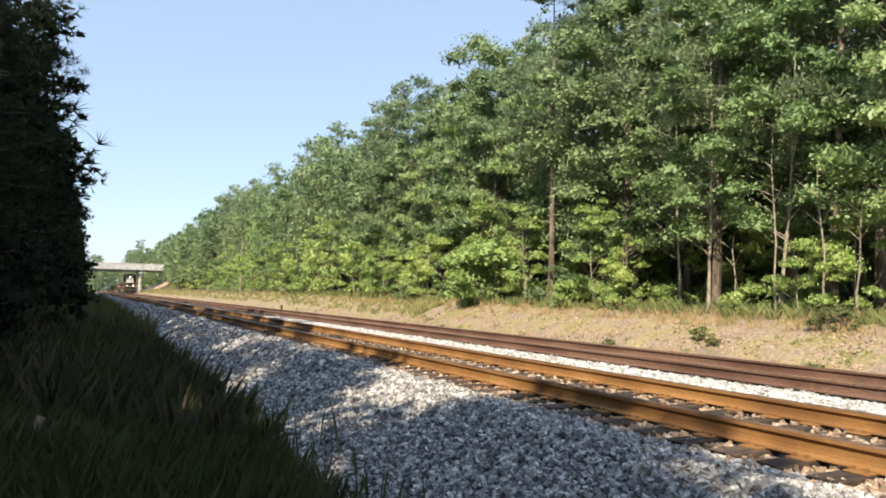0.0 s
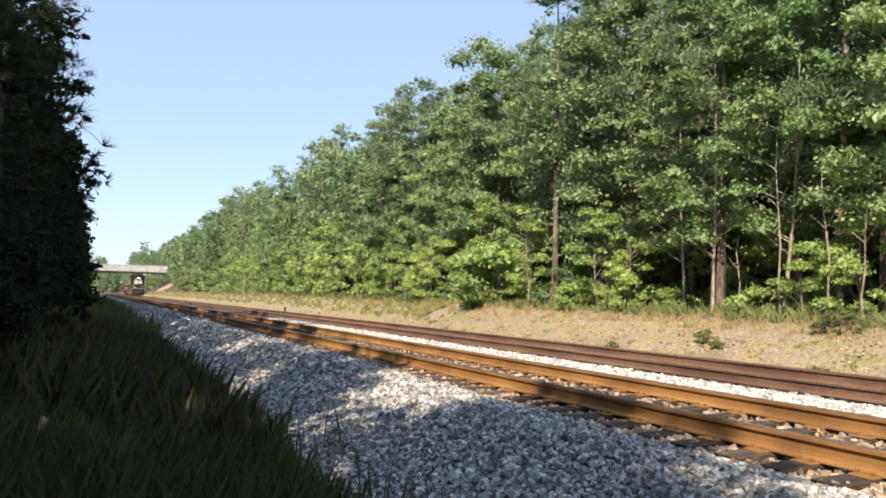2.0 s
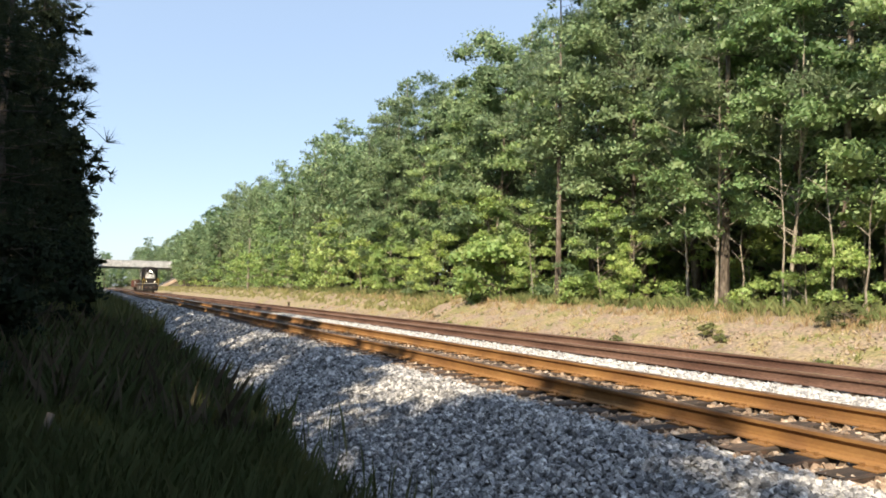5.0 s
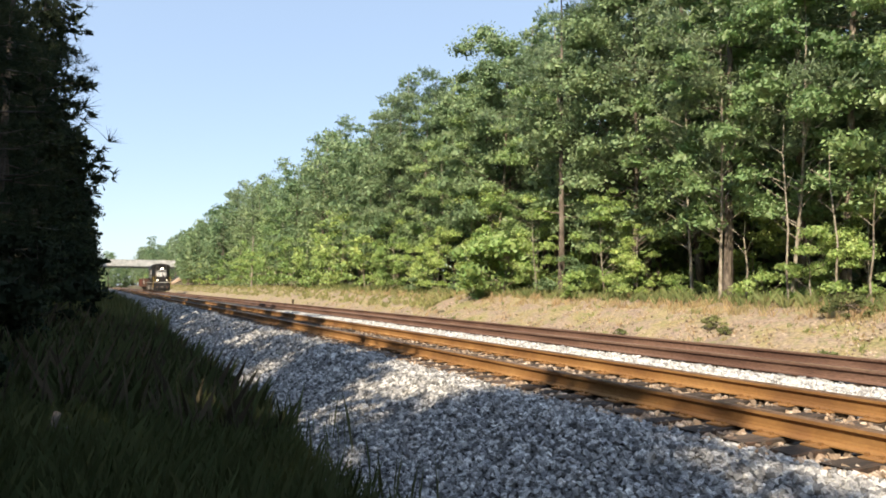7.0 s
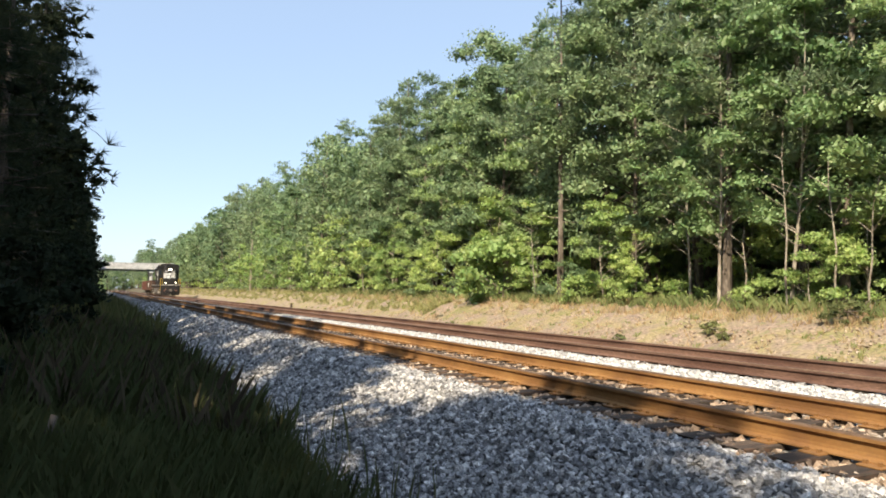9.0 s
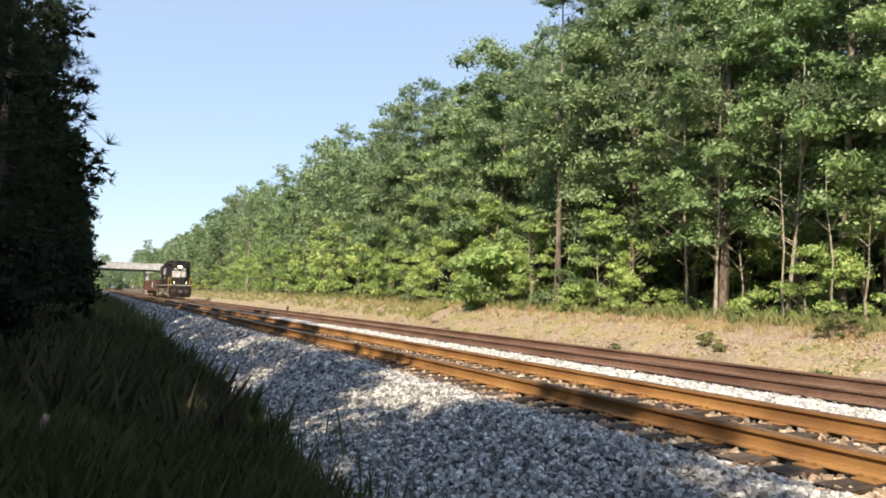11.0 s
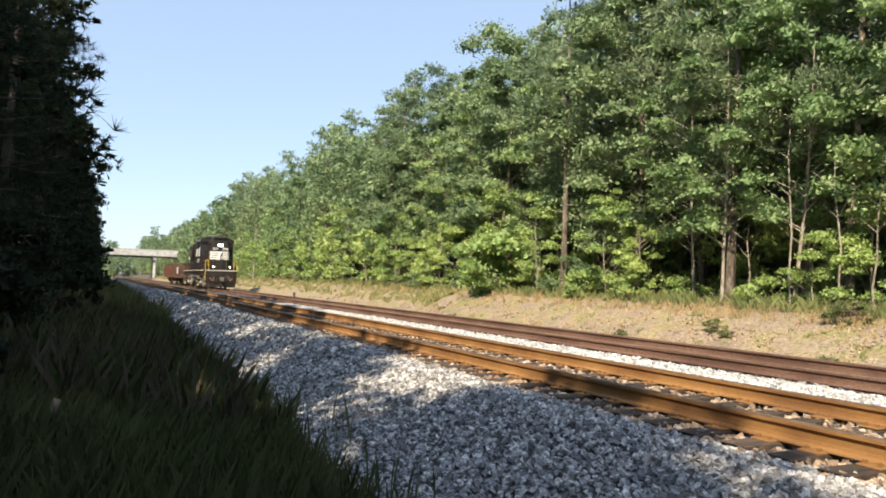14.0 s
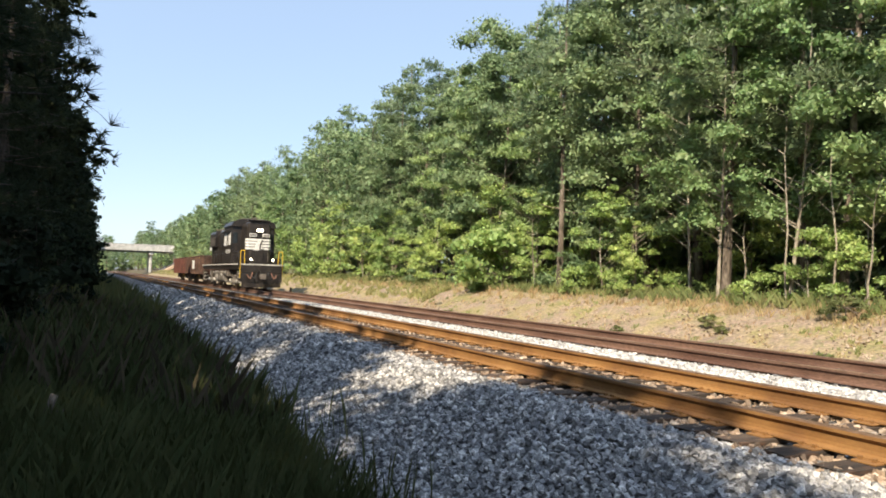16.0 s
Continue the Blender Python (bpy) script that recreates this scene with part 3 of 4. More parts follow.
    row("far", 48, 115, 3.6, 27.5, {"pine": 2, "fill": 2}, 1.5, 0.94)
    row("far", 48, 115, 4.0, 33.0, {"fill": 2, "pine": 1}, 1.5, 0.98)
    # far
    row("far", 115, 225, 2.8, 18.8, {"under": 2, "broad": 3}, 0.8, 0.93)
    row("far", 115, 230, 3.4, 21.5, {"broad": 3, "pine": 1, "light": 1}, 1.0, 0.98)
    row("far", 115, 230, 4.2, 26.0, {"pine": 2, "broad": 2}, 1.5, 0.95)
    row("far", 272, 420, 6.0, 20.0, {"broad": 2, "pine": 2, "under": 1}, 2.0, 1.1)
    row("far", 268, 420, 6.0, 28.0, {"broad": 2, "pine": 2}, 2.0, 1.2)
    row("far", 300, 420, 7.0, 1.5, {"broad": 2, "under": 2}, 2.5, 1.0)
    clear_unused([s for tier in kinds.values() for g in tier.values() for s in g])


forest()


def near_wood():
    """The evergreens on the camera's own side, coloured dark for their shade, which shade the foreground."""
    rng = random.Random(23)
    G, L = "wood beside the camera", "dark evergreen in shade, branches down to the grass"
    near = [pine(120 + i, 12.5 + i, 0.3, 2.9, 1300, 20, 0.27, 0.015, FOLIAGE_SHADED, "pine_tree", L, G, 0.17, 0, spray=(0.26, 0.2), bark=BARK_SHADED, top=0.6, points=True) for i in range(3)]
    mid = [pine(130 + i, 12.5 + i, 0.3, 2.9, 800, 10, 0.36, 0.075, FOLIAGE_SHADED, "pine_tree", L, G, 0.17, 0, fine=False, bark=BARK_SHADED, top=0.6, points=True) for i in range(3)]
    far = [pine(140 + i, 12.5 + i, 0.3, 2.9, 260, 8, 0.6, 0.2, FOLIAGE_SHADED, "pine_tree", L, G, 0.17, 0, fine=False, bark=BARK_SHADED, top=0.6) for i in range(2)]
    under = [broadleaf(150 + i, 2.2 + i * 0.8, 0.1, 1.5, 2600, 0.16, FOLIAGE_SHADED, BARK_SHADED, "shrub", "dark shrub in the shade under the evergreens", "shrubs beside the camera", 0.03, 0.5, "shrub") for i in range(2)]
    for x, y in ((-3.55, 10.8), (-3.5, 14.0), (-3.4, 17.8), (-5.4, 7.8), (-3.25, 22.0), (-3.2, 26.5), (-4.6, 9.2)):
        plant(rng.choice(near), x + rng.uniform(-0.15, 0.15), y, rng.uniform(0.92, 1.08), rng)
    # Second row, hidden by the first and made taller so its shade reaches the rails.
    for x, y in ((-6.2, 12.0), (-6.0, 16.0), (-5.8, 20.0), (-5.8, 24.5), (-6.4, 28.5)):
        plant(rng.choice(mid), x, y, rng.uniform(1.18, 1.3), rng)
    for x, y in ((-2.2, 8.6), (-1.9, 11.5), (-1.6, 15.0), (-1.5, 19.0), (-1.3, 24.0), (-3.6, 7.6), (-4.6, 6.4), (-1.2, 30.0), (-1.2, 37.0)):
        plant(rng.choice(under), x, y, rng.uniform(0.75, 1.0), rng)
    y = 30.0
    while y < 60:
        plant(rng.choice(mid), -2.9 + rng.uniform(-0.4, 0.3), y, rng.uniform(0.88, 1.1), rng)
        # Hidden row behind, likewise raised to cast shade on the line.
        plant(rng.choice(far), -6.5 + rng.uniform(-0.8, 0.8), y + 2, rng.uniform(1.2, 1.4), rng)
        y += 3.6 * rng.uniform(0.8, 1.2)
    while y < 246:
        plant(rng.choice(far), -3.0 + rng.uniform(-0.5, 0.4), y, rng.uniform(0.88, 1.12), rng)
        plant(rng.choice(far), -7.0 + rng.uniform(-0.8, 0.8), y + 2, rng.uniform(1.15, 1.4), rng)
        y += 4.6 * rng.uniform(0.8, 1.2)
    # unseen trees added behind the camera and towards the sun: place and height set by the shade they cast
    for x, y, h in ((-4.4, -2.7, 11.3), (-3.9, -0.7, 10.9), (-5.9, -2.2, 12.8), (-3.7, 5.4, 10.8), (-3.9, 6.4, 11.6), (-4.9, -1.8, 12.3), (-5.3, 3.7, 12.2), (-6.4, 4.3, 14.2), (-7.0, -0.4, 13.0), (-6.2, -3.6, 15.3), (-5.4, -4.4, 9.6), (-9.5, 1.5, 16.5), (-9.8, -3.0, 16.0), (-9.0, -7.0, 15.0), (-3.0, 1.2, 7.8),
                    (-12, 5, 18), (-13, -1, 18), (-12.5, -6, 17), (-13, -11, 16), (-12, 10, 18), (-9.6, 6.4, 16.5), (-8.5, -11.0, 11.5), (-16, 2, 19), (-16, -8, 18), (-10, -15, 12.5), (-16, 8, 18),
                    (-12, 15, 17), (-16, 14, 18), (-11, 20, 16)):
        i = rng.randrange(3)
        plant(mid[i], x, y, h / (12.5 + i), rng)
    for x, y in ((-5, -16), (-1, -20), (4, -26), (10, -30), (16, -26), (21, -18), (22, -10), (24, -3), (-14, -18)):
        plant(rng.choice(far), x, y, rng.uniform(0.95, 1.15), rng)


near_wood()
# ---------- train ----------
TRAIN_X = (X_C + X_D) / 2
BLACK = material("black_engine_paint", [(0.35, (0.018, 0.015, 0.014)), (0.6, (0.034, 0.029, 0.026))], 1.2, rough=0.38, bump=0.05, dirt=(0.085, 0.065, 0.05), dirt_amount=0.4)
GRIME = material("grimy_underframe", [(0.35, (0.07, 0.06, 0.052)), (0.6, (0.17, 0.148, 0.128))], 2.0, rough=0.8, bump_scale=25, dirt=(0.19, 0.15, 0.115))
DUSTY = material("dusty_grey_tank", [(0.35, (0.13, 0.118, 0.105)), (0.6, (0.27, 0.245, 0.215))], 2.4, rough=0.7, bump_scale=25, dirt=(0.09, 0.075, 0.06), dirt_amount=0.6)
WHITE = material("white_engine_paint", [(0.35, (0.70, 0.69, 0.66)), (0.6, (0.82, 0.81, 0.79))], 2.0, rough=0.45, bump=0.03, dirt=(0.5, 0.45, 0.4), dirt_amount=0.25)
SILL = material("dusty_white_sill", [(0.35, (0.42, 0.40, 0.36)), (0.6, (0.62, 0.60, 0.56))], 3.0, rough=0.6, bump=0.05, dirt=(0.22, 0.19, 0.15), dirt_amount=0.7)
YELLOW = material("yellow_handrail_paint", [(0.35, (0.62, 0.40, 0.03)), (0.6, (0.75, 0.50, 0.05))], 3.0, rough=0.5, bump=0.05)
WAGON = material("brown_wagon_paint", [(0.35, (0.060, 0.034, 0.026)), (0.5, (0.095, 0.052, 0.038)), (0.65, (0.14, 0.08, 0.058))], 1.1, rough=0.75, bump_scale=20, bump_dist=0.01, dirt=(0.24, 0.13, 0.075))
WAGON_RED = material("red_oxide_wagon_paint", [(0.35, (0.085, 0.032, 0.024)), (0.5, (0.13, 0.047, 0.034)), (0.65, (0.17, 0.068, 0.048))], 1.1, rough=0.75, bump_scale=20, bump_dist=0.01, dirt=(0.12, 0.06, 0.045))
STEEL = material("worn_wheel_steel", [(0.35, (0.16, 0.13, 0.11)), (0.6, (0.30, 0.26, 0.23))], 4.0, rough=0.45, metal=0.6, bump=0.1)
GLASS_DARK = plain("dark_cab_glass", (0.02, 0.025, 0.03), 0.06)
LAMP_GLOW = plain("lit_headlamp", (1.0, 0.95, 0.85), 0.3, 0.0, 5.0)
HOSE = plain("rubber_hose", (0.03, 0.03, 0.03), 0.6)
HOSE_RED = plain("red_brake_hose_end", (0.26, 0.13, 0.09), 0.6)


def arched(w, z0, z1, crown, n=6):
    """The outline of a hood or cab across the train: upright sides and a rounded roof."""
    out = [(-w, z0), (w, z0)]
    for k in range(n + 1):
        a = k / n * math.pi
        c, s = math.cos(a), math.sin(a)
        out.append((w * (abs(c) ** 0.6) * (1 if c >= 0 else -1), z1 - crown + crown * abs(s) ** 0.8))
    return out


def wheelset(parent, x, y, r):
    w = new("wheelset")
    bm = bmesh.new()
    for s in (-1, 1):
        rod(bm, (s * 0.69, 0, 0), (s * 0.82, 0, 0), r, r - 0.012, 20)
        rod(bm, (s * 0.66, 0, 0), (s * 0.69, 0, 0), r + 0.025, sides=20)
        rod(bm, (s * 0.82, 0, 0), (s * 0.86, 0, 0), 0.13, sides=10)
        for k in range(4):
            a = k * math.pi / 2
            box(bm, s * 0.825 - 0.012, s * 0.825 + 0.012, math.cos(a) * 0.27 - 0.05, math.cos(a) * 0.27 + 0.05, math.sin(a) * 0.27 - 0.05, math.sin(a) * 0.27 + 0.05)
    rod(bm, (-0.7, 0, 0), (0.7, 0, 0), 0.09, sides=8)
    bpy.data.objects.remove(w)
    ob = part("wheelset", bm, STEEL, parent)
    ob.location = (x, y, r)
    return ob


def bogie(parent, y, base, r, mat, engine=False):
    """A four-wheel truck: side frames with axle boxes and springs, and a bolster."""
    bm = bmesh.new()
    for s in (-1, 1):
        x = s * 1.03
        prism(bm, [(y - base / 2 - 0.35, 0.55), (y - base / 2 + 0.3, 0.55), (y - 0.45, 0.32), (y + 0.45, 0.32), (y + base / 2 - 0.3, 0.55), (y + base / 2 + 0.35, 0.55),
                   (y + base / 2 + 0.3, 0.80), (y + 0.5, 0.90), (y - 0.5, 0.90), (y - base / 2 - 0.3, 0.80)], "x", x - 0.07, x + 0.07)
        for q in (-1, 1):
            box(bm, x - 0.14, x + 0.14, y + q * base / 2 - 0.17, y + q * base / 2 + 0.17, 0.36, 0.66)
            rod(bm, (x + s * 0.12, y + q * 0.22, 0.36), (x + s * 0.12, y + q * 0.22, 0.72), 0.09, sides=8)
    box(bm, -1.0, 1.0, y - 0.3, y + 0.3, 0.55, 1.0)
    frame_part = part("bogie_frame", bm, mat, parent)
    for s in (-1, 1) if engine else ():
        x = s * 1.16
        part("leaf_spring", boxes((x - 0.06, x + 0.06, y - 0.62, y + 0.62, 0.36, 0.42), (x - 0.06, x + 0.06, y - 0.48, y + 0.48, 0.30, 0.36), (x - 0.06, x + 0.06, y - 0.3, y + 0.3, 0.24, 0.30), bevel=0.01), GRIME, frame_part)
        for q in (-1, 1):
            part("axle_box", rod(bmesh.new(), (s * 1.16, y + q * base / 2, r), (s * 1.27, y + q * base / 2, r), 0.15, 0.12, 12), SILL, frame_part, "pale worn axle-box cover")
            part("brake_cylinder", rod(bmesh.new(), (x, y + q * 0.45, 0.86), (x, y + q * 0.95, 0.80), 0.12, 0.10, 10), GRIME, frame_part)
            part("swing_hanger", boxes((x - 0.04, x + 0.04, y + q * 0.6 - 0.05, y + q * 0.6 + 0.05, 0.36, 0.92), bevel=0.01), mat, frame_part)
    return [wheelset(parent, 0, y + q * base / 2, r) for q in (-1, 1)]


def rails_path(bm, pts, r=0.022):
    for a, b in zip(pts, pts[1:]):
        rod(bm, a, b, r, sides=6)
    return bm


def locomotive():
    t = thing("locomotive", "black diesel locomotive with white nose stripes and lit headlamps", "locomotive")
    part("underframe", boxes((-1.5, 1.5, 0.25, 17.2, 1.34, 1.70), (-1.36, 1.36, 0.0, 0.25, 1.1, 1.7), bevel=0.02), BLACK, t)
    for s in (-1, 1):
        part("sill_stripe", boxes((s * 1.53 - 0.03, s * 1.53 + 0.03, 0.3, 17.2, 1.63, 1.71)), SILL, t, "white stripe along the walkway edge")
    part("sill_stripe", boxes((-1.36, 1.36, -0.035, -0.002, 1.62, 1.71)), SILL, t)
    # short high hood, cab, long hood
    bm = bmesh.new()
    w, z0, z1 = 0.85, 1.5, 4.70
    prof = arched(w, z0, z1, 0.42)
    rings = []
    for y, k in ((1.15, 0.80), (1.30, 0.93), (1.55, 1.0), (3.2, 1.0)):
        rings.append([bm.verts.new((x * k, y, z if z < 2 else z0 + (z - z0) * (0.97 + 0.03 * k))) for x, z in prof])
    for a, b in zip(rings, rings[1:]):
        for i in range(len(prof)):
            bm.faces.new((a[i], a[(i + 1) % len(prof)], b[(i + 1) % len(prof)], b[i]))
    bm.faces.new(rings[0])
    bm.faces.new(rings[-1][::-1])
    bmesh.ops.recalc_face_normals(bm, faces=bm.faces[:])
    part("short_hood", bm, BLACK, t)
    bm = bmesh.new()
    prism(bm, arched(1.5, 1.5, 4.86, 0.5), "y", 3.2, 6.5)
    cab = part("cab", bm, BLACK, t)
    bm = bmesh.new()
    prism(bm, arched(1.56, 4.36, 4.94, 0.52), "y", 3.05, 6.65)
    for v in bm.verts:
        v.co.z += 0.0 if v.co.z > 4.5 else 0.02
    part("cab_roof", bm, BLACK, t)
    for s in (-1, 1):
        for y0, y1 in ((3.95, 4.6), (4.75, 5.4)) if s > 0 else ((3.24, 3.46), (6.18, 6.44)):
            part("cab_window", boxes((s * 1.505 - 0.012, s * 1.505 + 0.012, y0, y1, 3.15, 3.85)), GLASS_DARK, cab)
        for x0, x1 in ((1.10, 1.42),):
            part("cab_window", boxes((min(s * x0, s * x1), max(s * x0, s * x1), 3.185, 3.202, 3.2, 3.95)), GLASS_DARK, cab)
    bm = bmesh.new()
    prism(bm, arched(0.92, 1.5, 4.45, 0.35), "y", 6.5, 16.4)
    hood = part("long_hood", bm, BLACK, t)
    bm = bmesh.new()
    prism(bm, arched(1.12, 3.3, 4.58, 0.3), "y", 8.6, 10.6)
    part("brake_housing", bm, BLACK, t)
    bm = bmesh.new()
    prism(bm, arched(1.15, 3.2, 4.62, 0.3), "y", 13.0, 16.0)
    part("radiator_housing", bm, BLACK, t)
    for y in (9.6, 13.6, 14.6, 15.5):
        part("roof_fan", rod(bmesh.new(), (0, y, 4.5), (0, y, 4.78), 0.55, 0.5, 16), GRIME, t)
    part("exhaust_stack", boxes((-0.3, 0.3, 11.2, 11.6, 4.4, 4.8), bevel=0.03), GRIME, t)
    for k in range(9):
        y = 6.8 + k * 1.05
        part("hood_door", boxes((-0.945, -0.915, y, y + 0.95, 1.75, 3.15), bevel=0.008), BLACK, hood)
    bm = boxes(*[(-1.165, -1.14, 13.2, 15.8, z, z + 0.05) for z in np.arange(3.35, 3.95, 0.1)])
    part("radiator_grille", bm, GRIME, hood)
    # nose stripes, number boards, lamps
    for k, z in enumerate((2.84, 3.04, 3.24, 3.44)):
        bm = boxes((-0.678, 0.678, 1.125, 1.148, z - 0.13, z + 0.02))
        for s in (-1, 1):
            prism(bm, [(s * 0.683, 1.12), (s * 0.689, 1.155), (s * 0.803, 1.305), (s * 0.864, 1.56), (s * 0.878, 1.56), (s * 0.817, 1.29)], "z", z - 0.13, z + 0.02)
        part("nose_stripe", bm, WHITE, t, "white painted nose stripe")
    bm = bmesh.new()
    prism(bm, [(-0.38, 2.66), (0.10, 2.66), (0.22, 2.83), (0.12, 3.03), (0.30, 3.46), (-0.05, 3.46), (-0.22, 3.08)], "y", 1.112, 1.124)
    part("nose_emblem", bm, WHITE, t)
    bm = bmesh.new()
    prism(bm, [(0.02, 2.68), (0.10, 2.68), (0.12, 2.98), (0.26, 3.4), (0.14, 3.34), (0.02, 2.98)], "y", 1.104, 1.111)
    part("emblem_mark", bm, BLACK, t)
    for s in (-1, 1):
        nb = part("number_board", boxes((s * 0.44 - 0.24, s * 0.44 + 0.24, 1.06, 1.14, 3.58, 3.81), bevel=0.015), WHITE, t)
        part("number_bars", boxes(*[(s * 0.44 - 0.19 + k * 0.1, s * 0.44 - 0.12 + k * 0.1, 1.05, 1.058, 3.63, 3.76) for k in range(4)]), BLACK, nb)
    lampbox = part("headlamp_housing", boxes((-0.3, 0.3, 1.02, 1.3, 3.90, 4.16), bevel=0.03), BLACK, t)
    for s in (-1, 1):
        part("headlamp", rod(bmesh.new(), (s * 0.13, 0.985, 4.03), (s * 0.13, 1.02, 4.03), 0.105, sides=14), LAMP_GLOW, lampbox, "glowing headlamp lens")
        dl = part("ditch_light", rod(bmesh.new(), (s * 0.73, -0.02, 2.0), (s * 0.73, 0.12, 2.0), 0.115, sides=14), BLACK, t)
        part("lens", rod(bmesh.new(), (s * 0.73, -0.035, 2.0), (s * 0.73, -0.021, 2.0), 0.072, sides=14), LAMP_GLOW, dl)
        part("lamp_post", boxes((s * 0.73 - 0.04, s * 0.73 + 0.04, 0.02, 0.1, 1.5, 1.88)), BLACK, dl)
    # pilot, steps, coupler, hoses
    bm = bmesh.new()
    prism(bm, [(-1.38, 1.33), (1.38, 1.33), (1.38, 0.55), (1.15, 0.32), (-1.15, 0.32), (-1.38, 0.55)], "y", 0.02, 0.12)
    part("pilot_plate", bm, BLACK, t)
    bm = bmesh.new()
    prism(bm, [(-1.3, 0.0), (0.0, -0.42), (1.3, 0.0), (1.3, 0.06), (0.0, -0.34), (-1.3, 0.06)], "z", 0.14, 0.40)
    part("snow_plough", bm, BLACK, t, "black steel plough blade under the pilot")
    for end, y in ((0, 0.35), (1, 16.7)):
        for s in (-1, 1):
            bm = boxes(*[(s * 1.30 - 0.16, s * 1.30 + 0.16, y - 0.12, y + 0.28, z, z + 0.04) for z in (0.42, 0.72, 1.0)])
            box(bm, s * 1.30 - 0.18, s * 1.30 + 0.18, y + 0.28, y + 0.32, 0.4, 1.2)
            well = part("step_well", bm, GRIME, t)
            part("step_edge", boxes(*[(s * 1.30 - 0.16, s * 1.30 + 0.16, y - 0.135, y - 0.121, z, z + 0.05) for z in (0.42, 0.72, 1.0)]), SILL, well)
    cp = boxes((-0.12, 0.12, -0.55, 0.05, 0.75, 0.98), (-0.2, 0.16, -0.72, -0.5, 0.68, 1.05), bevel=0.02)
    part("coupler", cp, GRIME, t)
    part("coupler", boxes((-0.12, 0.12, 17.2, 17.75, 0.75, 0.98), bevel=0.02), GRIME, t)
    for s, off in ((-1, 0.35), (1, 0.35), (-1, 0.62), (1, 0.62)):
        x = s * off
        pts = [(x, -0.02, 1.12), (x + s * 0.05, -0.2, 0.95), (x + s * 0.16, -0.24, 0.72), (x + s * 0.28, -0.18, 0.82), (x + s * 0.36, -0.1, 1.0)]
        part("brake_hose", rails_path(bmesh.new(), pts, 0.03), HOSE if off < 0.5 else HOSE_RED, t)
    # handrails
    for s in (-1, 1):
        x = s * 1.40
        bm = bmesh.new()
        rails_path(bm, [(x, 0.12, 0.75), (x, 0.08, 1.6), (x, 0.10, 2.55), (x - s * 0.25, 0.14, 2.62), (x - s * 0.3, 0.14, 1.5)], 0.026)
        part("corner_rail", bm, YELLOW, t, "yellow corner handrail")
        bm = bmesh.new()
        rails_path(bm, [(x, 0.75, 0.75), (x, 0.78, 1.6), (x, 0.95, 2.5), (x, 1.3, 2.55), (x, 3.1, 2.55)], 0.026)
        for y in (1.6, 2.6):
            rod(bm, (x, y, 1.5), (x, y, 2.55), 0.02, sides=6)
        part("handrail", bm, BLACK, t)
        bm = bmesh.new()
        rails_path(bm, [(x, 6.6, 2.5), (x, 16.8, 2.5), (x, 17.0, 2.3), (x, 17.0, 0.75)], 0.022)
        for k in range(8):
            rod(bm, (x, 6.7 + k * 1.4, 1.5), (x, 6.7 + k * 1.4, 2.5), 0.018, sides=6)
        part("handrail", bm, BLACK, t)
    # side lettering as plain blocks; a white panel painted for the cab window's sky reflection
    x = -1.512
    pane = part("side_panel", boxes((-1.535, -1.518, 3.5, 6.15, 3.05, 3.95)), WHITE, t, "white sunlit cab-side panel with black marks")
    bm = bmesh.new()
    prism(bm, [(4.2, 3.05), (4.4, 3.05), (4.6, 3.5), (4.9, 3.05), (5.15, 3.05), (4.76, 3.9), (4.5, 3.9)], "x", -1.545, -1.536)
    part("panel_mark", bm, BLACK, pane)
    part("number_bars", boxes(*[(x - 0.006, x, 3.7 + k * 0.5, 3.9 + k * 0.5, 2.45, 2.75) for k in range(4)]), WHITE, t, "white cab-side number as plain bars")
    part("side_lettering", boxes(*[(-1.16, -1.152, 15.0, 15.9, 2.9, 3.2)]), WHITE, t)
    # roof and nose fittings
    part("nose_brow", boxes((-0.72, 0.72, 0.98, 1.9, 4.70, 4.76), bevel=0.02), BLACK, t)
    part("roof_hatch", boxes((-0.8, 0.8, 3.6, 6.0, 4.93, 5.0), bevel=0.02), GRIME, t)
    for s in (-1, 1):
        part("end_rail", rails_path(bmesh.new(), [(s * 1.18, 0.14, 2.6), (s * 0.5, 0.06, 2.6), (s * 0.45, 0.05, 1.62)], 0.02), BLACK, t)
    part("horn", rod(rod(bmesh.new(), (-0.12, 3.3, 4.98), (-0.12, 3.9, 4.98), 0.10, 0.03, 10), (0.12, 3.3, 5.02), (0.12, 3.9, 5.02), 0.10, 0.03, 10), GRIME, t)
    part("bell", rod(bmesh.new(), (0.5, 5.2, 4.88), (0.5, 5.2, 5.05), 0.13, 0.06, 10), GRIME, t)
    part("nose_door", boxes((-0.33, 0.33, 1.118, 1.146, 1.6, 2.8), bevel=0.01), BLACK, t)
    for s in (-1, 1):
        part("grab_iron", rails_path(bmesh.new(), [(s * 0.6, 1.14, 1.9), (s * 0.6, 1.05, 1.9), (s * 0.6, 1.05, 2.6), (s * 0.6, 1.14, 2.6)], 0.016), GRIME, t)
        part("sun_visor", boxes((s * 1.62 - 0.11, s * 1.62 + 0.11, 3.6, 6.1, 4.02, 4.05)), BLACK, t)
    part("coupler_cable", rails_path(bmesh.new(), [(-0.2, -0.02, 1.3), (0.0, -0.25, 1.05), (0.35, -0.25, 1.0), (0.55, -0.02, 1.25)], 0.035), HOSE, t)
    # tank, air tanks, bogies
    bm = bmesh.new()
    prism(bm, [(-1.42, 0.72), (-1.36, 0.52), (-1.2, 0.38), (-0.95, 0.32), (0.95, 0.32), (1.2, 0.38), (1.36, 0.52), (1.42, 0.72), (1.40, 1.0), (1.25, 1.14), (-1.25, 1.14), (-1.40, 1.0)], "y", 6.6, 10.7)
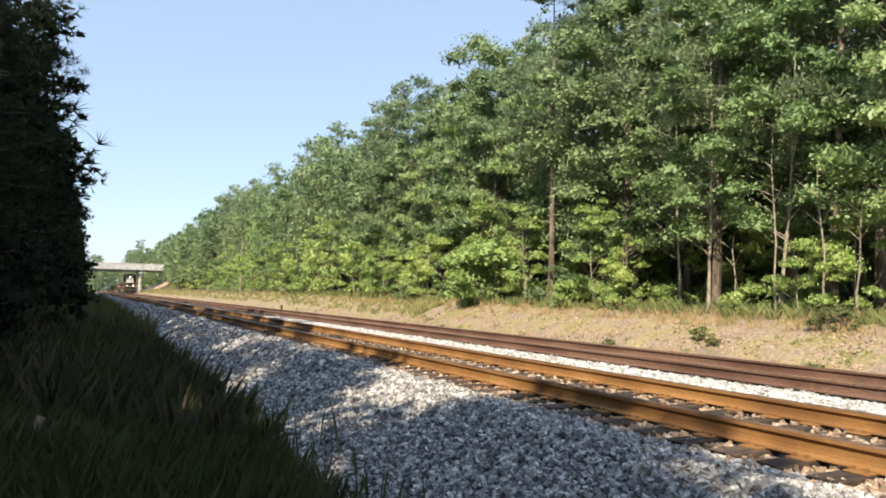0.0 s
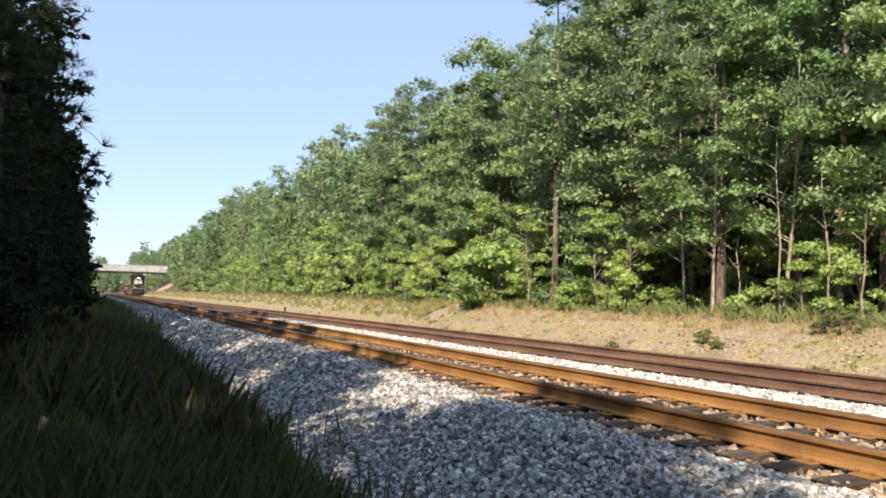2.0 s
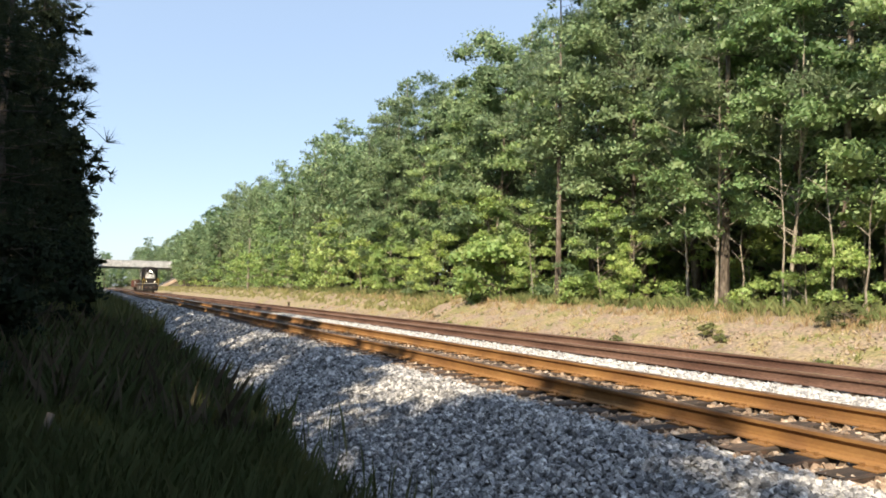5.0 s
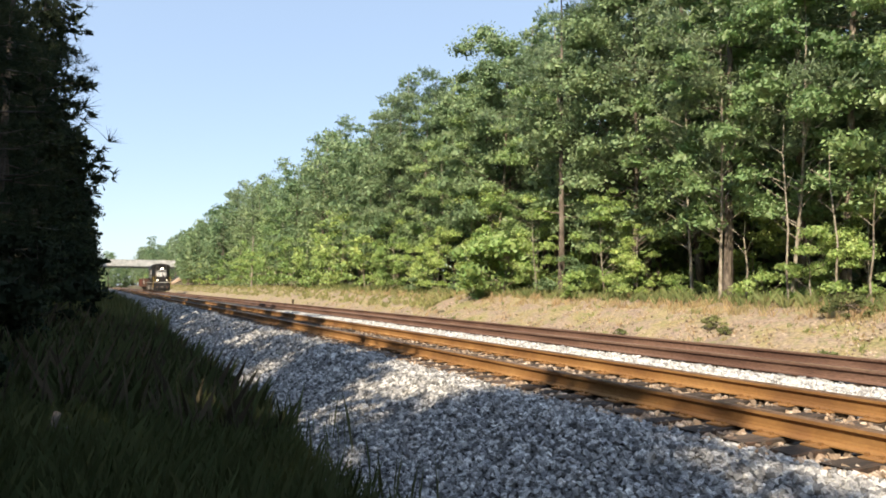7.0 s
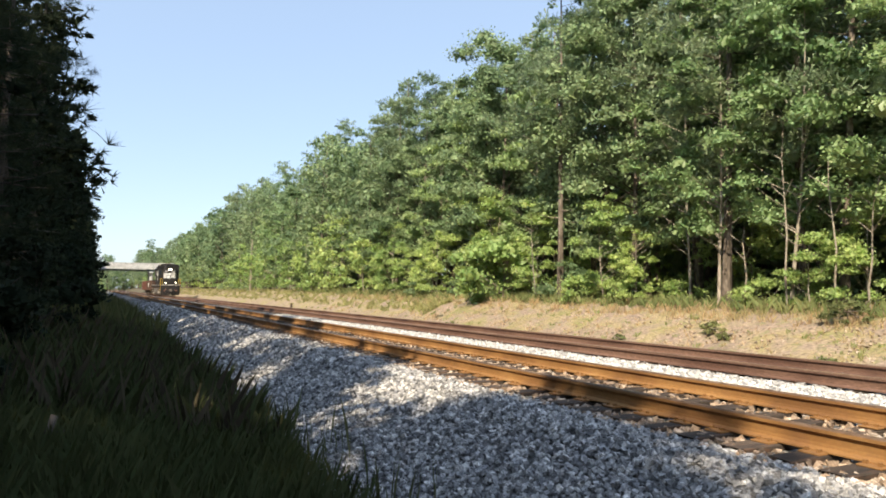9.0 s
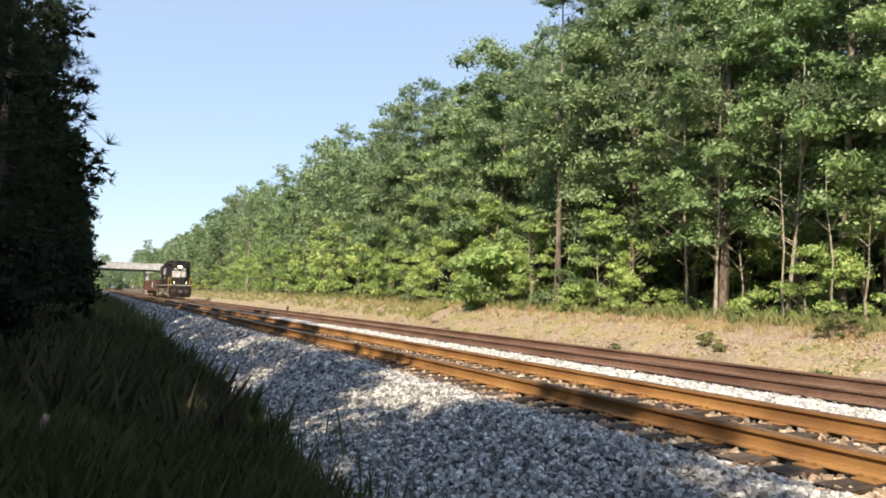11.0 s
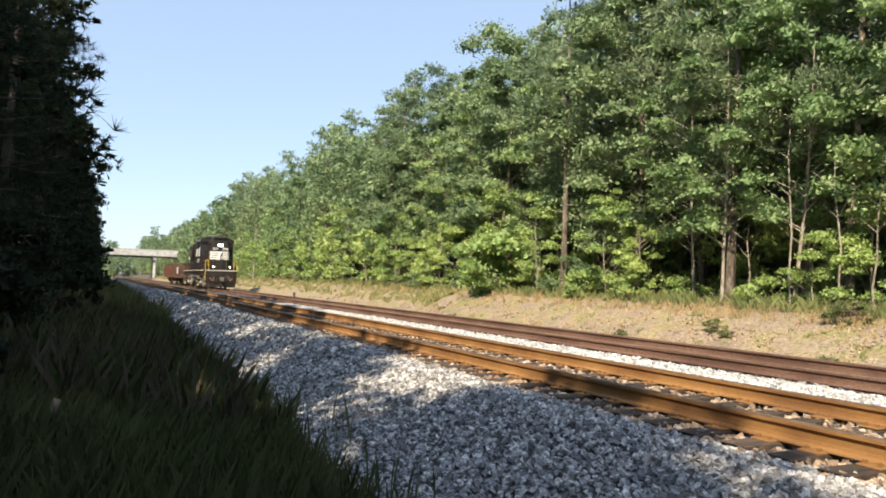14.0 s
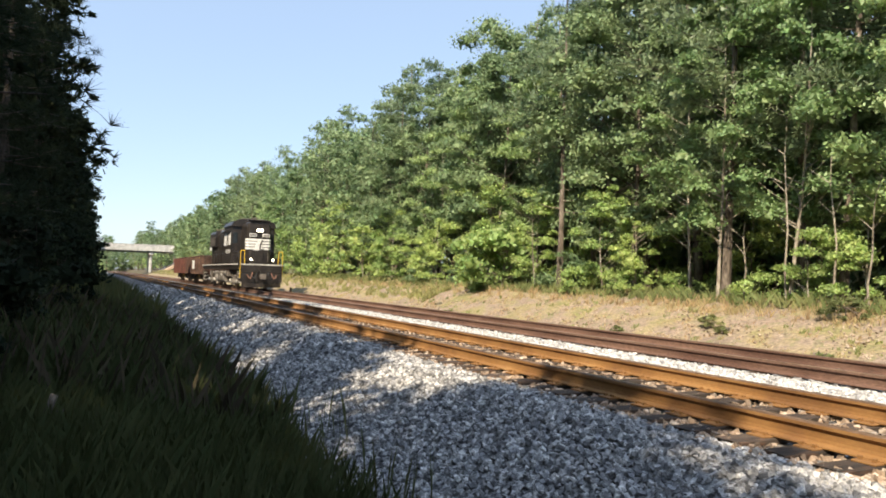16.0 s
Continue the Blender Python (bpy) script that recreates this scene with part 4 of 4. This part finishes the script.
    for y in (6.58, 8.6, 10.66):
        prism(bm, [(-1.45, 0.72), (-1.38, 0.50), (-1.2, 0.35), (1.2, 0.35), (1.38, 0.50), (1.45, 0.72), (1.43, 1.02), (-1.43, 1.02)], "y", y, y + 0.06)
    tank = part("fuel_tank", bm, DUSTY, t, "dusty grey fuel tank")
    part("filler_cap", rod(bmesh.new(), (-1.50, 7.3, 0.92), (-1.36, 7.3, 0.92), 0.09, sides=10), SILL, tank)
    part("sight_glass", boxes((-1.47, -1.44, 9.3, 9.38, 0.55, 0.95)), SILL, tank)
    for s in (-1, 1):
        air = part("air_tank", rod(bmesh.new(), (s * 1.28, 5.6, 1.06), (s * 1.28, 11.6, 1.06), 0.19, sides=12), DUSTY, t)
        part("tank_strap", boxes(*[(s * 1.28 - 0.2, s * 1.28 + 0.2, y, y + 0.05, 0.85, 1.27) for y in (6.2, 8.4, 10.9)]), BLACK, air)
        for y in (4.6, 12.4):
            part("equipment_box", boxes((s * 1.3 - 0.16, s * 1.3 + 0.16, y, y + 0.75, 0.82, 1.22), bevel=0.02), GRIME, t)
        part("sand_pipe", rails_path(bmesh.new(), [(s * 1.15, 1.3, 1.3), (s * 1.12, 1.45, 0.8), (s * 0.85, 1.62, 0.25)], 0.03), GRIME, t)
        part("sand_box", boxes((s * 1.2 - 0.26, s * 1.2 + 0.26, 0.72, 1.14, 1.62, 2.15), bevel=0.03), BLACK, t)
    wheels = bogie(t, 3.45, 2.74, 0.508, DUSTY, True) + bogie(t, 13.8, 2.74, 0.508, DUSTY, True)
    return t, wheels


def gondola(paint, label, panel):
    """A low open wagon: ribbed sides and ends, floor, bogies."""
    t = thing("gondola_wagon", label, "freight wagon", group="wagons of the train")
    L, h0, h1, w = 12.0, 1.05, 2.45, 1.5
    part("floor", boxes((-w, w, 0.4, L - 0.4, 0.9, h0)), GRIME, t)
    for s in (-1, 1):
        side = part("side", boxes((s * w - 0.03, s * w + 0.03, 0.4, L - 0.4, 0.85, h1), (s * w - 0.07, s * w + 0.07, 0.4, L - 0.4, h1, h1 + 0.1), bevel=0.01), paint, t)
        for k in range(11):
            y = 0.55 + k * (L - 1.1) / 10
            part("rib", boxes((s * (w + 0.08) - 0.05, s * (w + 0.08) + 0.05, y - 0.06, y + 0.06, 0.85, h1), bevel=0.01), paint, side)
    for y in (0.4, L - 0.4):
        end = part("end_wall", boxes((-w, w, y - 0.04, y + 0.04, 0.85, h1 + 0.1), bevel=0.01), paint, t)
        for x in (-1.0, -0.35, 0.35, 1.0):
            q = -1 if y < 1 else 1
            part("rib", boxes((x - 0.06, x + 0.06, y + q * 0.08 - 0.04, y + q * 0.08 + 0.04, 0.9, h1)), paint, end)
    if panel:
        p = part("placard", boxes((-w - 0.155, -w - 0.135, 4.4, 6.0, 1.35, 2.15)), WHITE, t, "white rectangular placard")
    for y in (-0.15, L - 0.45):
        part("coupler", boxes((-0.1, 0.1, y, y + 0.6, 0.75, 0.97), bevel=0.02), GRIME, t)
    part("ladder", boxes(*[(-w - 0.12, -w - 0.09, 0.5, 0.95, z, z + 0.03) for z in (0.7, 1.1, 1.5, 1.9, 2.3)]), YELLOW, t, "yellow grab irons")
    wheels = bogie(t, 2.2, 1.73, 0.42, GRIME) + bogie(t, L - 2.2, 1.73, 0.42, GRIME)
    return t, wheels


LOCO, LOCO_WHEELS = locomotive()
CAR, CAR_WHEELS = gondola(WAGON, "low brown open wagon with a white placard", True)
CAR_2, CAR_2_WHEELS = gondola(WAGON_RED, "low red-brown open wagon at the train's end", False)


def train_y(t):
    """Where the locomotive's nose is at t seconds: it comes on, slowly gathering speed."""
    return 188.3 - 8.107 * t - 0.0453 * t * t
# ---------- stones, grass ----------
CUBE = np.array([(x, y, z) for x in (-1, 1) for y in (-1, 1) for z in (-1, 1)], float)
CUBE_F = np.array([(0, 1, 3, 2), (4, 6, 7, 5), (0, 4, 5, 1), (2, 3, 7, 6), (0, 2, 6, 4), (1, 5, 7, 3)])


def stone_shapes(rs, n):
    """Angular crushed stones: skewed, turned blocks."""
    v = CUBE[None] * (1 + rs.uniform(-0.42, 0.2, (n, 8, 3)))
    v = v * np.stack([rs.uniform(0.8, 1.5, n), rs.uniform(0.7, 1.1, n), rs.uniform(0.5, 0.9, n)], 1)[:, None, :]
    q = rs.normal(size=(n, 4))
    q /= np.linalg.norm(q, axis=1, keepdims=True)
    w, x, y, z = q.T
    R = np.stack([1 - 2 * (y * y + z * z), 2 * (x * y - z * w), 2 * (x * z + y * w), 2 * (x * y + z * w), 1 - 2 * (x * x + z * z), 2 * (y * z - x * w),
                  2 * (x * z - y * w), 2 * (y * z + x * w), 1 - 2 * (x * x + y * y)], 1).reshape(-1, 3, 3)
    return np.einsum("nij,nkj->nki", R, v)


def stone_field(name, rs, n, x0, x1, y0, y1, size, sink=0.35, lift=0.0, bias=1.0, mat=STONE):
    y = y0 + (y1 - y0) * rs.uniform(0, 1, n) ** bias
    x = rs.uniform(x0, x1, n)
    s = size * rs.uniform(0.55, 1.35, n)
    c = np.stack([x, y, ground_z(x, y) + 0.012 + lift + s * (0.5 - sink)], 1)
    v = stone_shapes(rs, n) * (s * 0.5)[:, None, None] + c[:, None, :]
    f = (CUBE_F[None] + (np.arange(n) * 8)[:, None, None]).reshape(-1, 4)
    return tagged(mesh_ob(name, v.reshape(-1, 3), f, mat), "loose pale grey crushed stones of the ballast", "ballast stones", kind="stuff")


def stones():
    rs = np.random.RandomState(7)
    stone_field("ballast_stones", rs, 18500, 2.0, 4.85, 1.5, 11.5, 0.044, sink=0.25, bias=1.2)
    stone_field("ballast_stones", rs, 7500, 1.9, 4.9, 11.5, 34, 0.075, bias=1.6)
    stone_field("ballast_stones", rs, 4600, 5.45, 7.45, 2.0, 22, 0.055, sink=0.4, lift=0.012, bias=1.3, mat=STONE_RUSTY)
    stone_field("ballast_stones", rs, 1700, 4.75, 5.3, 2.0, 22, 0.055, sink=0.45, lift=0.005, bias=1.3, mat=STONE_RUSTY)
    stone_field("ballast_stones", rs, 13000, 7.35, 8.75, 3.0, 34, 0.05, sink=0.3, lift=0.015, bias=1.3, mat=STONE_PALE)
    stone_field("ballast_stones", rs, 2500, 8.6, 11.6, 6.0, 26, 0.06, sink=0.5)
    stone_field("ballast_stones", rs, 3200, 1.9, 4.9, 33, 70, 0.13, bias=1.5)
    stone_field("bank_gravel", rs, 2600, 12.7, 16.4, 6, 34, 0.055, sink=0.5, bias=1.4, mat=STONE_TAN)
    bed = bpy.data.objects["ballast_bed"]
    shapes = []
    for k in range(6):
        me = bpy.data.meshes.new("stone")
        me.from_pydata((stone_shapes(rs, 1)[0] * 0.024).tolist(), [], CUBE_F.tolist())
        me.materials.append(STONE)
        shapes.append(me)
    for k in range(280):
        x, y = rs.uniform(3.2, 4.85), rs.uniform(2.4, 6.5)
        s = new("stone", shapes[k % 6])
        s.parent = bed
        s.matrix_basis = pose(x, y, float(ground_z(x, y)) + 0.035, *rs.uniform(0, 360, 3))


stones()


def grass_field(name, label, rs, n, x0, x1, y0, y1, h, w, mat, bias=1.0, lean=0.35, tuft=7, edge=0.0, zoff=-0.06):
    """Blades in tufts: each blade two triangles, bent over."""
    m = n // tuft
    y = y0 + (y1 - y0) * rs.uniform(0, 1, m) ** bias
    x = rs.uniform(x0, x1, m)
    if edge:
        x = np.minimum(x, x1 - edge * (0.5 + 0.5 * np.sin(y * 1.7) * np.sin(y * 0.53 + 1)))
    x, y = np.repeat(x, tuft) + rs.normal(size=m * tuft) * 0.05, np.repeat(y, tuft) + rs.normal(size=m * tuft) * 0.05
    hh = np.repeat(rs.uniform(0.55, 1.25, m), tuft) * h * rs.uniform(0.6, 1.15, m * tuft)
    z = ground_z(x, y) + zoff
    a = rs.uniform(0, 6.283, m * tuft)
    d = np.stack([np.cos(a), np.sin(a), 0 * a], 1)
    s = np.stack([-np.sin(a), np.cos(a), 0 * a], 1) * w
    base = np.stack([x, y, z], 1)
    ln = (rs.uniform(0.1, 1, m * tuft) * lean * hh)[:, None]
    up = np.array([0, 0, 1.0])
    mid = base + up * (hh * 0.6)[:, None] + d * ln * 0.35
    tip = base + up * hh[:, None] + d * ln
    v = np.stack([base - s * 0.5, base + s * 0.5, mid + s * 0.4, tip, mid - s * 0.4], 1).reshape(-1, 3)
    k = (np.arange(m * tuft) * 5)[:, None]
    f = np.concatenate([k + np.array([[0, 1, 2, 3, 4]])], 0)
    return tagged(mesh_ob(name, v, f, mat), label, "grass", kind="stuff")


def grasses():
    rs = np.random.RandomState(9)
    dark = "tall green grass in shade beside the ballast"
    grass_field("tall_grass", dark, rs, 52000, -3.5, 2.05, 2.6, 9.5, 0.40, 0.0030, GRASS, 0.9, lean=0.55, tuft=2, edge=0.35)
    grass_field("tall_grass", dark, rs, 30000, -4.0, 2.35, 8.5, 28, 0.62, 0.0055, GRASS, 1.2, lean=0.6, tuft=2, edge=0.5)
    grass_field("tall_grass", dark, rs, 6000, -2.5, 2.5, 26, 110, 1.1, 0.05, GRASS, 1.4, edge=0.6)
    grass_field("dead_stems", "thin dead brown stems among the shaded grass", rs, 3600, -3.5, 2.0, 8.0, 26, 0.75, 0.004, GRASS_BROWN, 1.2, lean=0.5, tuft=2, edge=0.4)
    grass_field("weeds", "thin dark weed stems at the ballast edge", rs, 90, 1.9, 2.75, 3.6, 9.5, 0.75, 0.005, GRASS, tuft=2, lean=0.2)
    grass_field("weeds", "wispy grass stalks at the ballast edge", rs, 3200, 1.6, 2.35, 3.4, 18, 0.40, 0.0032, GRASS, 1.2, tuft=2, lean=0.5)
    grass_field("weeds", "sparse creeping grass in the ballast edge", rs, 1200, 1.9, 2.7, 3.2, 16, 0.14, 0.004, GRASS, 1.2, tuft=4, lean=1.2)
    straw = "dry straw-coloured grass on the sunny bank"
    grass_field("dry_grass", straw, rs, 9000, 13.6, 17.6, 6, 48, 0.12, 0.014, STRAW, 1.3, lean=0.9, zoff=-0.03)
    grass_field("dry_grass", straw, rs, 8000, 16.2, 18.4, 6, 50, 0.26, 0.018, STRAW, 1.3, lean=0.6, zoff=-0.03)
    green = "green grass along the foot of the wood"
    grass_field("edge_grass", green, rs, 9000, 16.9, 19.2, 6, 60, 0.42, 0.016, GRASS_GREEN, 1.2, lean=0.8, zoff=-0.03)
    grass_field("edge_grass", green, rs, 17000, 15.0, 18.8, 32, 230, 0.32, 0.045, GRASS_YELLOW, 1.7, lean=0.8, zoff=-0.03)
    grass_field("weeds", "small green weeds on the dry bank", rs, 2400, 13.0, 17.2, 6, 60, 0.16, 0.02, GRASS_GREEN, 1.3, tuft=12, lean=0.9, zoff=-0.02)


grasses()


def bank_bushes():
    for k, (x, y, sc, n) in enumerate(((15.3, 13.9, 0.7, 900), (15.0, 13.2, 0.4, 400), (16.6, 10.75, 1.05, 1500), (14.0, 9.6, 0.5, 350), (14.3, 16.5, 0.4, 300), (13.9, 27.0, 0.5, 300))):
        b = broadleaf(200 + k, 0.5 * sc, 0.02, 0.42 * sc, n, 0.045, BUSH, BARK, "bush", "small green bush on the dry bank", "bushes on the bank", 0.01, 0.17 * sc, "shrub", clumps=60)
        b.matrix_basis = pose(x, y, float(ground_z(x, y)))
        b.scale = (1.05, 1.05, 1.0)


bank_bushes()


def small_things():
    log = thing("broken_branch", "grey weathered branch stub in the shaded grass", "branch", pose(-0.45, 6.9, float(ground_z(-0.45, 6.9)), 0, 25, 40))
    part("stub", rod(bmesh.new(), (0, 0, -0.05), (0.05, 0, 0.42), 0.07, 0.035, 8), BARK, log)
    part("twig", rod(bmesh.new(), (0.03, 0, 0.22), (0.3, 0.05, 0.36), 0.03, 0.012, 6), BARK, log)
    pole = thing("dead_tree", "thin bare grey trunk standing before the wood", "dead tree", pose(17.2, 88.0, float(ground_z(17.2, 88.0)) - 0.1))
    part("trunk", rod(bmesh.new(), (0, 0, 0), (0.1, 0, 6.6), 0.12, 0.06, 8), BARK_PALE, pole)
    for x, y, h, lean in ((17.75, 13.3, 5.6, 0.15), (18.2, 11.2, 3.6, -0.7), (18.1, 15.0, 2.6, 0.2), (17.9, 11.9, 4.4, 0.5)):
        thin = thing("bare_sapling", "thin pale bare trunk before the dark wood", "sapling", pose(x, y, float(ground_z(x, y)) - 0.05), group="bare saplings")
        bm = bmesh.new()
        pts = [(lean * (k / 5) ** 2 * 0.6, lean * (k / 5) ** 2 * 0.8 + 0.05 * math.sin(k * 2.1), h * k / 5) for k in range(6)]
        for k in range(5):
            rod(bm, pts[k], pts[k + 1], 0.034 - 0.0045 * k, 0.0295 - 0.0045 * k, 7, caps=False)
        part("stem", bm, BARK_PALE, thin)
        for k, (dx, dy) in enumerate(((-0.3, -0.5), (0.2, 0.6), (-0.2, 0.5))):
            a = Vector(pts[3 + k // 2])
            part("twig", rod(bmesh.new(), a, a + Vector((dx, dy, 0.45)), 0.015, 0.006, 5), BARK_PALE, thin)
    post = thing("marker_post", "short dark wooden marker post beside the track", "post", pose(12.5, 49.0, float(ground_z(12.5, 49.0)) - 0.05))
    part("stake", boxes((-0.06, 0.06, -0.05, 0.05, 0, 0.75), bevel=0.01), TIE, post)


small_things()
# ---------- what moves ----------


def motions():
    steps = [k / 15 for k in range(241)]
    for ob, back in ((LOCO, 0.0), (CAR, 17.7), (CAR_2, 30.2)):
        walk(ob, [(t, pose(TRAIN_X, train_y(t) + back, 0)) for t in range(0, 17)])
    for wheels in (LOCO_WHEELS, CAR_WHEELS, CAR_2_WHEELS):
        for w in wheels:
            x, y, r = w.location
            walk(w, [(t, pose(x, y, r, math.degrees((train_y(0) - train_y(t)) / r))) for t in steps])


motions()
